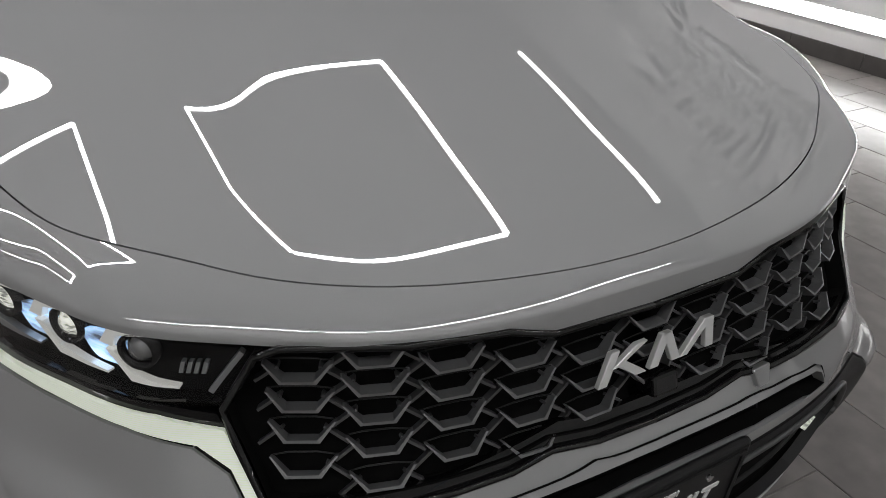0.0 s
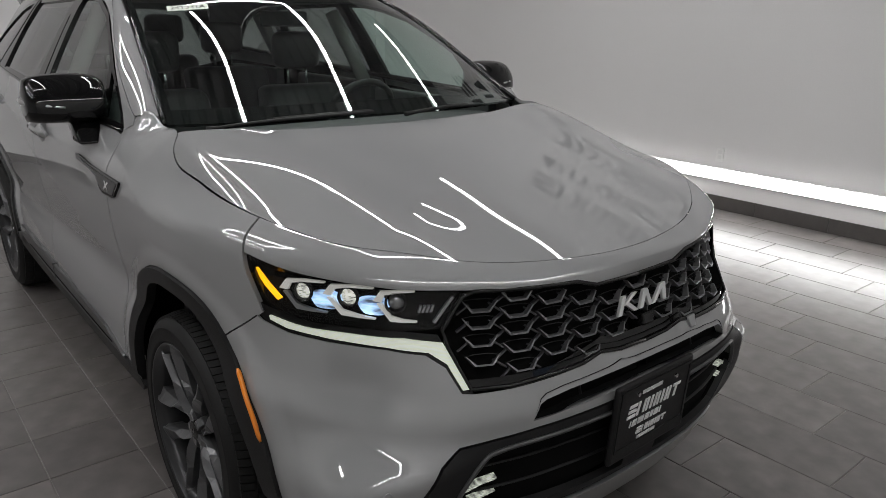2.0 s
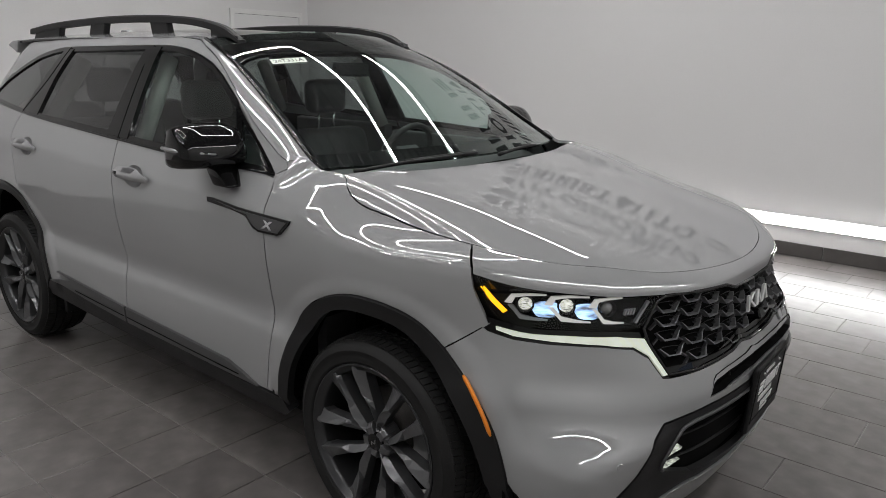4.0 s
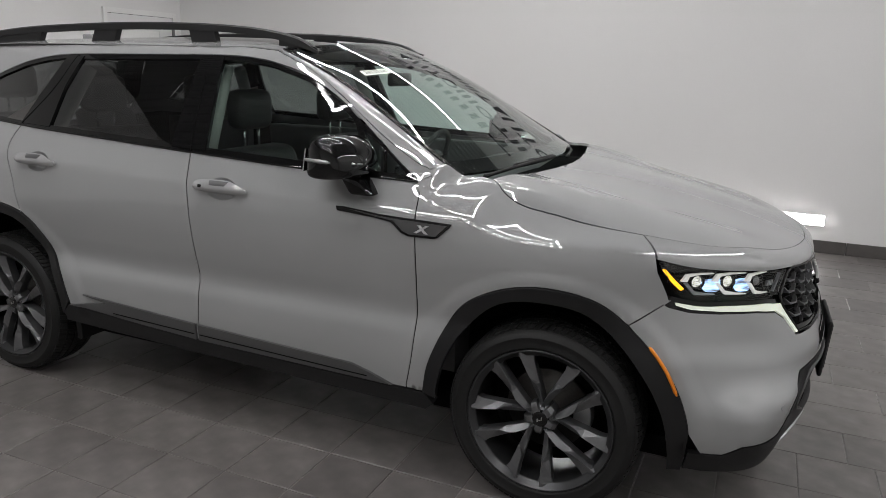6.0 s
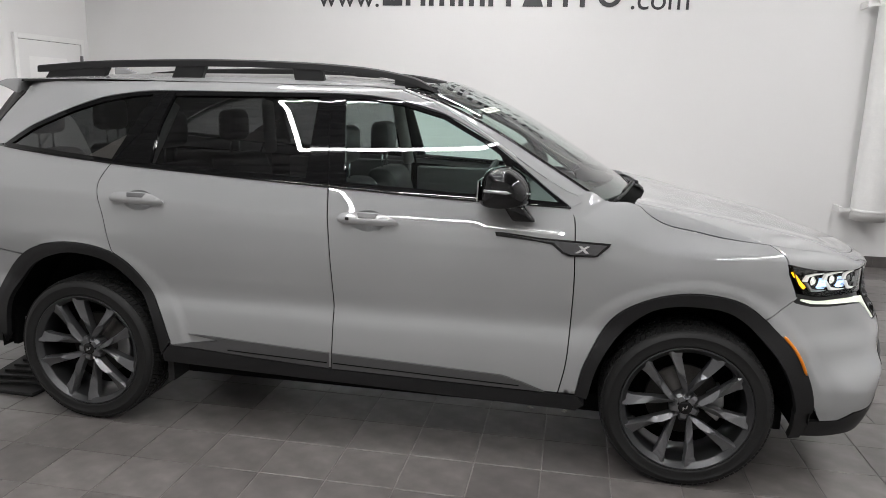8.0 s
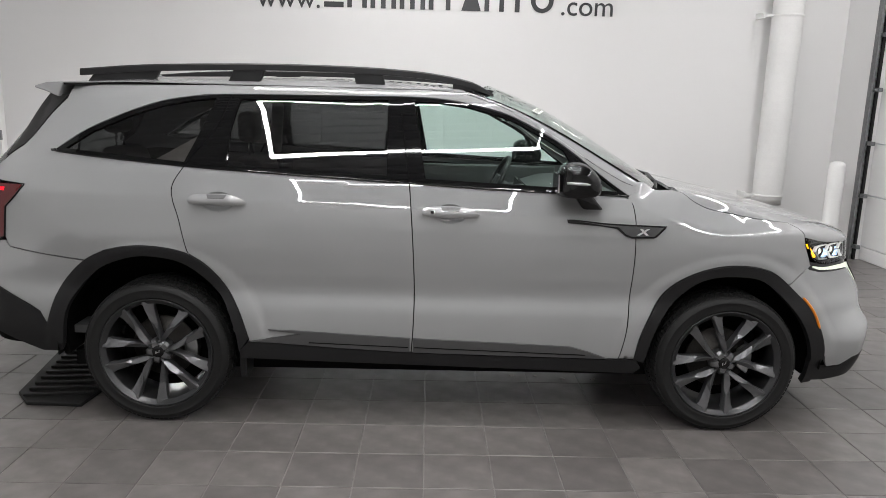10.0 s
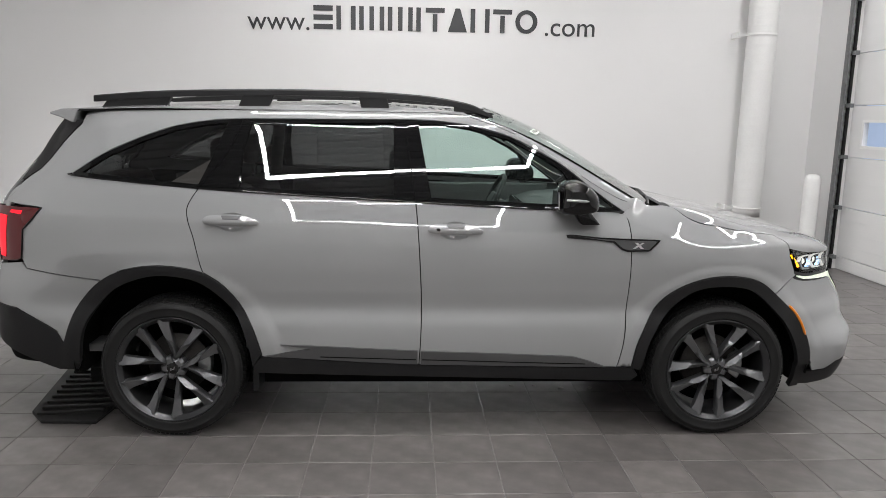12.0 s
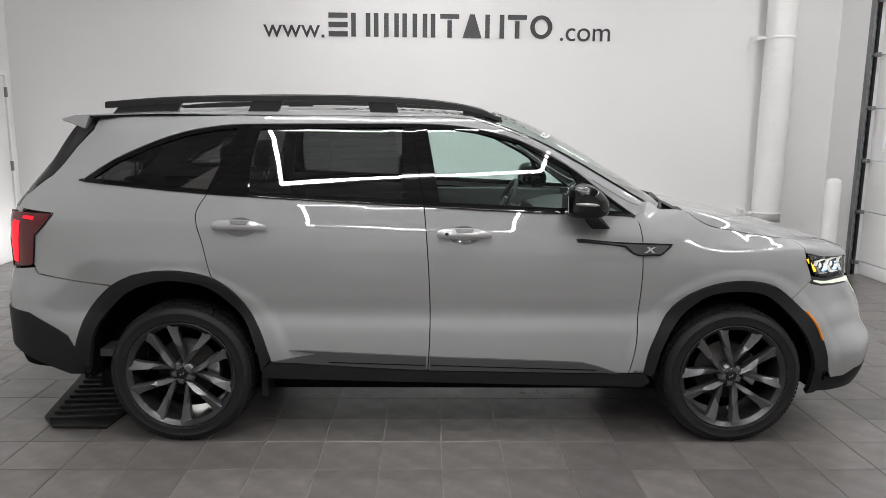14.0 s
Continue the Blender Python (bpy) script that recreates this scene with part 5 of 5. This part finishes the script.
both("rear_cladding", patch(rc, skin, h=.03, off=.006, depth=.03), BLACK_TRIM, car, "black rear bumper cladding")
both("tow_flap", box(bmesh.new(), (-1.02, -.86, .22), (-.985, -.62, .34), .004), BLACK_TRIM, car, "black mud flap")

both("wheel_liner", box(bmesh.new(), (1.885, -.75, .25), (1.96, -.45, .55), .004), DARK, car, "black liner ahead of the front wheel")
both("mud_guard", box(bmesh.new(), (-1.915, -.81, .31), (-1.885, -.55, .55), .004), DARK, car, "black splash guard behind the wheel")

# cowl and wipers
part("cowl_panel", patch([(.93, -.77), (1.12, -.745), (1.19, -.60), (1.235, -.42), (1.275, -.2), (1.29, 0), (1.275, .2), (1.235, .42), (1.19, .60), (1.12, .745), (.93, .77), (1.04, .4), (1.09, 0), (1.04, -.4)], lambda x, y: Vector((x, y, 1.128 + .028 * (1 - (y / .75) ** 2))), h=.05, depth=.02, middle=(1, 0, 0)), DARK, car, "black cowl panel")
for pts in ([(1.045, -.66, 1.180), (1.105, -.45, 1.200), (1.165, -.10, 1.212)], [(1.190, .02, 1.200), (1.150, .25, 1.208), (1.065, .52, 1.192)]):
    wv = [(x + .02, y, z + .012) for x, y, z in pts]
    w0 = part("wiper", sweep(spline(wv, 5), 6, [.010] + [.007] * 10), BLACK_TRIM, car, "black wiper arm", smooth=True)
    part("blade", sweep(spline([(x - .012, y, z + .004) for x, y, z in wv[1:]] , 5), 6, .006), BLACK_TRIM, w0, smooth=True)

# mirrors
mo = [(.508, 1.265), (.522, 1.322), (.572, 1.347), (.635, 1.336), (.690, 1.288), (.708, 1.235), (.690, 1.200), (.600, 1.186), (.525, 1.190), (.503, 1.212)]
bm = bmesh.new()
ys_m = [(-.850, .62, .03), (-.866, .86, .014), (-.91, 1.0, 0), (-.96, 1.03, 0), (-1.02, .98, 0), (-1.06, .86, 0), (-1.082, .68, 0), (-1.090, .45, 0)]
rings = []
ol = curve2(mo + mo[:1], 3)[:-1]
cx_, cz_ = .605, 1.245
for yy, k, dx in ys_m:
    rings.append([bm.verts.new((cx_ + (a - cx_) * k + dx, yy, cz_ + (b - cz_) * (k * .5 + .5 if k > .6 else k))) for a, b in ol])
for r0, r1 in zip(rings, rings[1:]):
    for k in range(len(ol)):
        bm.faces.new((r0[k], r0[(k + 1) % len(ol)], r1[(k + 1) % len(ol)], r1[k]))
bm.faces.new(rings[0])
bm.faces.new(rings[-1])
bmesh.ops.recalc_face_normals(bm, faces=bm.faces)
mi, mi2 = both("door_mirror", bm, BLACK_GLOSS, car, "gloss black door mirror", smooth=True)
both("mirror_foot", prism([(.585, 1.205), (.665, 1.205), (.735, 1.125), (.64, 1.125)], -.965, -.872, 1, .012, 2), BLACK_GLOSS, mi, smooth=True)
both("turn_strip", sweep([(.709, -.985, 1.247), (.694, -1.035, 1.252), (.660, -1.078, 1.256), (.59, -1.093, 1.260), (.53, -1.088, 1.262)], 6, [.003, .007, .008, .008, .006]), SATIN, mi, "silver turn signal strip", smooth=True)
both("mirror_pane", prism([(a, b) for a, b in [(-1.06, 1.215), (-.90, 1.210), (-.90, 1.295), (-1.04, 1.295)]], .4980, .5030, 0), CHROME, mi, "mirror")

# windshield sticker with a stock number
stick = new("windshield_sticker", None)
stick.parent = car
mm = Matrix.Translation(shield(-.70, .68) + Vector((.0, 0, .003)))
tu = (shield(-.65, .68) - shield(-.75, .68)).normalized()
tv = (shield(-.70, .705) - shield(-.70, .655)).normalized()
nn = tu.cross(tv).normalized()
tv = nn.cross(tu)
rot = Matrix((tu, tv, nn)).transposed().to_4x4()
o = part("label", box(bmesh.new(), (-.075, -.020, 0), (.075, .020, .001)), STICKER, stick, "pale green sticker")
o.matrix_basis = mm @ rot
words("24T331A", .034, INK, stick, mm @ rot @ pose(0, 0, .0016), depth=.0006)

# -- wheels
def wheel_parts():
    """Meshes of one wheel about its axle, outer face to -y."""
    R, yo, yi = .3605, -.935, -.685
    tyre = lathe([(.268, yo + .012), (.280, yo - .001), (.284, yo - .004), (.2865, yo - .0035), (.297, yo - .006), (.318, yo - .003), (.3195, yo - .0045), (.322, yo - .0035), (.336, yo + .004), (.346, yo + .016), (.351, yo + .030),
                  (.3535, yo + .052), (.3535, yo + .199), (.351, yo + .222), (.338, yo + .246), (.30, yo + .25), (.262, yo + .236)], (0, 0, 0), 1, 96)
    blocks = bmesh.new()
    for k in range(96):
        a = k * math.tau / 96
        for y0, y1, skew in ((yo + .016, yo + .052, .004), (yo + .061, yo + .098, .006), (yo + .108, yo + .142, -.006), (yo + .152, yo + .190, .006), (yo + .199, yo + .234, -.004)):
            b2 = bmesh.new()
            box(b2, (-.0098, y0, .344), (.0098, y1, .3607))
            for v in b2.verts:
                if v.co.y < yo + .03 or v.co.y > yo + .22:
                    v.co.z -= .0075
                v.co.x += skew * (1 if v.co.y > (y0 + y1) / 2 else -1)
            bmesh.ops.rotate(b2, verts=b2.verts, cent=(0, 0, 0), matrix=Matrix.Rotation(a + (.5 * math.tau / 96 if y0 > yo + .10 else 0), 3, "Y"))
            me = bpy.data.meshes.new("tmp")
            b2.to_mesh(me)
            b2.free()
            blocks.from_mesh(me)
            bpy.data.meshes.remove(me)
    rim = lathe([(.256, yo + .020), (.270, yo + .012), (.276, yo + .003), (.272, yo - .002), (.267, yo + .001), (.264, yo + .010), (.250, yo + .014), (.247, yo + .030), (.242, yo + .09), (.240, yo + .22), (.258, yo + .235), (.262, yo + .225)], (0, 0, 0), 1, 96)
    spokes = []
    for k in range(5):
        base = k * math.tau / 5 + math.pi / 2
        for s in (-1, 1):
            def pt(r, a, y):
                return (r * math.cos(a), y, r * math.sin(a))
            b2 = bmesh.new()
            prof = []
            # radius, side step from the pair's middle, width, face, ridge from the far edge (+) to the near edge (-)
            for r, side, wid, yf, k_ in ((.042, .026, .015, yo + .036, .78), (.075, .034, .021, yo + .026, .82), (.112, .0415, .027, yo + .019, .80), (.140, .046, .031, yo + .016, .30), (.165, .0505, .033, yo + .014, -.60), (.225, .0605, .043, yo + .008, -.78), (.246, .0645, .056, yo + .007, -.66), (.263, .068, .092, yo + .008, -.40)):
                am = base + s * math.asin(side / r)
                hw = wid / 2 / r
                lo_, hi_ = am - hw, am + hw
                ridge = am + s * hw * k_
                prof.append([b2.verts.new(pt(r, lo_, yf + .017)), b2.verts.new(pt(r, ridge - hw * .05, yf)), b2.verts.new(pt(r, ridge + hw * .05, yf)), b2.verts.new(pt(r, hi_, yf + .017)), b2.verts.new(pt(r, hi_ - hw * .2, yf + .06)), b2.verts.new(pt(r, lo_ + hw * .2, yf + .06))])
            for r0, r1 in zip(prof, prof[1:]):
                for j in range(6):
                    b2.faces.new((r0[j], r0[(j + 1) % 6], r1[(j + 1) % 6], r1[j]))
            b2.faces.new(prof[0])
            b2.faces.new(prof[-1])
            bmesh.ops.recalc_face_normals(b2, faces=b2.faces)
            spokes.append(b2)
    hub = lathe([(0, yo + .034), (.030, yo + .034), (.034, yo + .038), (.046, yo + .044), (.056, yo + .06), (.056, yo + .10)], (0, 0, 0), 1, 40)
    prongs = []
    for k in range(5):
        b2 = prism([(.022, -.016), (.050, -.0125), (.064, -.0125), (.064, .0125), (.050, .0125), (.022, .016)], yo + .026, yo + .07, 1, .003, 2)
        for v in b2.verts:
            v.co.y += max(0, math.hypot(v.co.x, v.co.z) - .05) * .8
        bmesh.ops.rotate(b2, verts=b2.verts, cent=(0, 0, 0), matrix=Matrix.Rotation(-(k * math.tau / 5 + math.pi / 2), 3, 'Y'))
        prongs.append(b2)
    cap = lathe([(0, yo + .024), (.026, yo + .0245), (.033, yo + .028), (.033, yo + .04)], (0, 0, 0), 1, 32)
    disc_ = lathe([(.0, yo + .115), (.075, yo + .112), (.08, yo + .125), (.155, yo + .127), (.158, yo + .131), (.158, yo + .150), (.0, yo + .152)], (0, 0, 0), 1, 64)
    arc = [(.172 * math.cos(a), .172 * math.sin(a)) for a in np.linspace(-.5, .5, 9)] + [(.105 * math.cos(a), .105 * math.sin(a)) for a in np.linspace(.42, -.42, 9)]
    cal = prism(arc, yo + .100, yo + .165, 1, .006, 2)
    back = lathe([(0, yo + .17), (.225, yo + .17), (.228, yo + .21)], (0, 0, 0), 1, 48)
    mark = bmesh.new()
    for o in ([(-.015, -.006), (-.010, -.006), (-.004, .006), (-.009, .006)], [(-.008, .001), (-.004, .001), (.004, -.006), (-.001, -.006)], [(.002, -.006), (.006, -.006), (.014, .006), (.009, .006)]):
        b2 = prism(o, yo + .0225, yo + .0245, 1)
        me = bpy.data.meshes.new("tmp")
        b2.to_mesh(me)
        b2.free()
        mark.from_mesh(me)
        bpy.data.meshes.remove(me)
    return tyre, blocks, rim, spokes, prongs, hub, cap, disc_, cal, back, mark


tyre, blocks, rim, spokes, prongs, hub, cap, disc_, cal, back, mark = wheel_parts()
NUTS = lathe([(0, -.884), (.008, -.884), (.0095, -.880), (.0095, -.86)], (0, 0, 0), 1, 10)
meshes = dict(tyre=mesh_of(tyre, RUBBER, True), tread=mesh_of(blocks, RUBBER, False), rim=mesh_of(rim, RIM_DARK, True), hub=mesh_of(hub, RIM, True), cap=mesh_of(cap, BLACK_GLOSS, True),
              disc=mesh_of(disc_, STEEL, True), caliper=mesh_of(cal, SATIN, False), backing=mesh_of(back, DARK, True), mark=mesh_of(mark, CHROME, False), nut=mesh_of(NUTS, CHROME, False))
sp_me = [mesh_of(b2, RIM, False) for b2 in spokes]
pr_me = [mesh_of(b2, RIM, False) for b2 in prongs]
for xc, turn in ((1.408, -29.5), (-1.408, -23)):
    for sgn in (-1, 1):
        w = new("wheel")
        w.parent = car
        m_ = Matrix.Translation((xc, 0, .3580 if xc > 0 else .3620))
        if sgn > 0:
            m_ = m_ @ Matrix.Rotation(math.pi, 4, "Z")
        w.matrix_basis = m_ @ Matrix.Diagonal((1.0, 1, 1.0, 1))
        tagged(w, "black tyre on a gunmetal twin-spoke alloy wheel")
        spin = Matrix.Rotation(radians(turn), 4, "Y")
        ty = part("tyre", None, None, w, "black rubber tyre", data=meshes["tyre"])
        tagged(part("tread", None, None, ty, data=meshes["tread"]), kind="stuff")
        rm = part("rim", None, None, w, "gunmetal alloy rim", data=meshes["rim"])
        for me in sp_me:
            part("spoke", None, None, rm, data=me).matrix_basis = spin
        for me in pr_me:
            part("hub_prong", None, None, rm, data=me).matrix_basis = spin
        part("hub", None, None, rm, data=meshes["hub"]).matrix_basis = spin
        part("centre_cap", None, None, rm, "black centre cap", data=meshes["cap"])
        part("cap_mark", None, None, rm, data=meshes["mark"]).matrix_basis = spin
        for k in range(5):
            part("lug_nut", None, None, rm, data=meshes["nut"]).matrix_basis = spin @ Matrix.Rotation((k + .5) * math.tau / 5 - math.pi / 2, 4, "Y") @ Matrix.Translation((.052, 0, 0))
        part("brake_disc", None, None, w, "steel brake disc", data=meshes["disc"])
        part("caliper", None, None, w, "grey brake caliper", data=meshes["caliper"])
        part("backing", None, None, w, data=meshes["backing"])

# -- interior
def seat(x, y, z=0.58, wide=.50):
    s = new("seat")
    s.parent = car
    tagged(s, "black leather seat with headrest")
    part("cushion", box(bmesh.new(), (x - .05, y - wide / 2, z - .12), (x + .48, y + wide / 2, z + .06), .05, 3), LEATHER, s, smooth=True)
    bm = box(bmesh.new(), (x - .20, y - wide / 2, z - .02), (x - .04, y + wide / 2, z + .62), .05, 3)
    for v in bm.verts:
        v.co.x -= (v.co.z - z) * .28
        v.co.y = y + (v.co.y - y) * (1 - .25 * max(0, v.co.z - z - .3))
    part("backrest", bm, LEATHER, s, smooth=True)
    hx = x - .12 - .70 * .28
    bm = box(bmesh.new(), (hx - .06, y - .13, z + .70), (hx + .05, y + .13, z + .89), .045, 3)
    part("headrest", bm, LEATHER, s, smooth=True)
    for d in (-.055, .055):
        part("headrest_post", sweep([(hx, y + d, z + .58), (hx, y + d, z + .74)], 8, .007), CHROME, s, "chrome post", smooth=True)


for y in (-.38, .38):
    seat(.05, y)
    seat(-.92, y, .62, .56)
seat(-1.72, -.30, .66, .42)
seat(-1.72, .30, .66, .42)
db = [(.40, .62), (.42, .98), (.50, 1.08), (.66, 1.13), (.90, 1.15), (1.02, 1.10), (.98, .6)]
part("dashboard", prism(db, -.72, .72, 1, .03, 3), INTERIOR, car, "black dashboard", smooth=True)
part("centre_screen", prism([(.44, 1.03), (.455, 1.03), (.475, 1.14), (.460, 1.14)], -.25, .34, 1, .003), BLACK_GLOSS, car, "wide dark screen")
swm = pose(.34, .38, 1.09, 0, -64, 0)
pts = [swm @ Vector((.185 * math.cos(a), .185 * math.sin(a), 0)) for a in np.linspace(0, math.tau, 33)]
part("steering_wheel", sweep(pts, 8, .016, caps=False), LEATHER, car, "black leather steering wheel", smooth=True)
sw = bpy.data.objects["steering_wheel"]
part("boss", (lambda b: (bmesh.ops.transform(b, matrix=swm, verts=b.verts), b)[1])(boxes(((-.06, -.08, -.03), (.06, .08, .015)), ((-.02, -.17, -.01), (.02, .17, .006)), bevel=.008)), INTERIOR, sw)
part("steering_column", sweep([(.36, .38, 1.08), (.60, .38, .96)], 10, .045), INTERIOR, sw, smooth=True)
both("door_card", boxes(((-.15, -.86, .45), (.80, -.80, 1.17)), ((-1.05, -.86, .45), (-.20, -.80, 1.20)), ((-1.85, -.76, .98), (-1.15, -.70, 1.22)), bevel=.01), INTERIOR, car, "dark inner door card")
part("headliner", patch([(-1.9, -.56), (.02, -.57), (.02, .57), (-1.9, .56)], lambda x, y: Vector((x, y, roof_z(x, y) - .045)), h=.12, depth=.01, middle=(-.8, 0, 3)), HEADLINER, car, "grey headliner")
both("inner_pillar", sweep([(-.20, -.77, 1.20), (-.235, -.585, 1.57)], 8, .038), HEADLINER, car, smooth=True)
both("inner_pillar", sweep([(-1.16, -.76, 1.24), (-1.10, -.575, 1.55)], 8, .04), HEADLINER, car, smooth=True)
part("cabin_floor", boxes(((-2.1, -.75, .40), (1.0, .75, .44)), ((.95, -.75, .44), (1.0, .75, 1.10))), INTERIOR, car, "dark cabin floor")
part("inner_mirror", box(bmesh.new(), (.335, -.11, 1.50), (.365, .11, 1.565), .012), BLACK_GLOSS, car, "black inner mirror")

# ---- ramp mat behind the rear wheel ----
matt = thing("ramp_mat", "black ribbed rubber ramp mat on the tiled floor", "mat", (-1.85, .0, 0))
part("sheet", prism([(-.42, -.63), (-.31, -.76), (-.02, -.77), (.0, -.57), (.30, -.50), (.30, .10), (-.44, .14), (-.54, .10)], 0, .020, 2, .004, 1), RUBBER, matt)
for k in range(9):
    y = -.70 + k * .082
    part("rib", prism([(-.36 - .012 * k, y), (-.02 + .03 * k, y + .05), (-.02 + .03 * k, y + .072), (-.36 - .012 * k, y + .022)], .020, .036, 2, .003, 1), RUBBER, matt)

# ---- small clumps of road dirt on the floor under the car ----
DIRT = grain(mat("pale_road_dirt", (0.34, 0.32, 0.30), 0.9), 300, 0.3, 0.5, 0, 4, 0.2, 20)
for x, y, k in ((.12, -.14, .012), (.43, -.22, .013), (.57, -.22, .010), (.73, -.26, .013), (.91, -.26, .012)):
    bm = bmesh.new()
    bmesh.ops.create_icosphere(bm, subdivisions=2, radius=k)
    for v in bm.verts:
        v.co *= 1 + .5 * noise.noise(v.co * 60 + Vector((x, y, 0)) * 9)
        v.co.z = max(0, v.co.z * .55 + .004)
        v.co.x *= 1.3
    tagged(part("dirt_clump", bm, DIRT, None, smooth=False), "pale crumbled dirt clump on the floor tiles", "dirt", "dirt clumps under the car").location = (x, y, 0)

# ---- floor tiles: square ones in line on the near side, long ones in third bond beyond the car ----
TW, TL = 0.3015, 0.598
floor_ob = bpy.data.objects["floor"]


def tile_mesh(w, l):
    bm = bmesh.new()
    b = .0022
    g = .0018
    lo = [bm.verts.new((x, y, -.008)) for x, y in ((g, g), (l - g, g), (l - g, w - g), (g, w - g))]
    mid = [bm.verts.new((x, y, -.0015)) for x, y in ((g, g), (l - g, g), (l - g, w - g), (g, w - g))]
    top = [bm.verts.new((x, y, 0)) for x, y in ((g + b, g + b), (l - g - b, g + b), (l - g - b, w - g - b), (g + b, w - g - b))]
    bm.faces.new(top)
    for i in range(4):
        j = (i + 1) % 4
        bm.faces.new((mid[i], mid[j], top[j], top[i]))
        bm.faces.new((lo[i], lo[j], mid[j], mid[i]))
    return mesh_of(bm, TILE)


LONG, SQUARE = tile_mesh(TW, TL), tile_mesh(TW, TW)
ROW0, COL0, COLS = -.922, 0.133, .2145
near, far = [], []
for r in range(-27, 18):
    y = ROW0 + r * TW
    square = r < 3
    step = TW if square else TL
    for c in range(-18, 17):
        x = COLS + c * TW if square else COL0 - (r % 3) * TL / 3 + c * TL
        if x + step < X0 or x > X1 or y < Y0 or y + TW > Y1 + TW:
            continue
        hidden = abs(x + step / 2) < 1.9 and -.55 < y < .75
        (near if (not hidden and -1.9 < y < 3.3 and -2.6 < x < 3.6) else far).append((x, y, square))
near.sort(key=lambda p: (p[0] - .8) ** 2 * .4 + (p[1] - .2) ** 2)
far += near[300:]
for x, y, square in near[:300]:
    t = part("tile", None, None, floor_ob, data=SQUARE if square else LONG)
    t.location = (x, y, 0)
V, F = [], []
for x, y, square in far:
    k = len(V)
    me = SQUARE if square else LONG
    V += [(v.co.x + x, v.co.y + y, v.co.z) for v in me.vertices]
    F += [[i + k for i in p.vertices] for p in me.polygons]
me = bpy.data.meshes.new("mesh")
me.from_pydata(V, [], F)
me.materials.append(TILE)
tagged(part("tile_field", None, None, floor_ob, data=me), "grey slate-look floor tiles", kind="stuff")
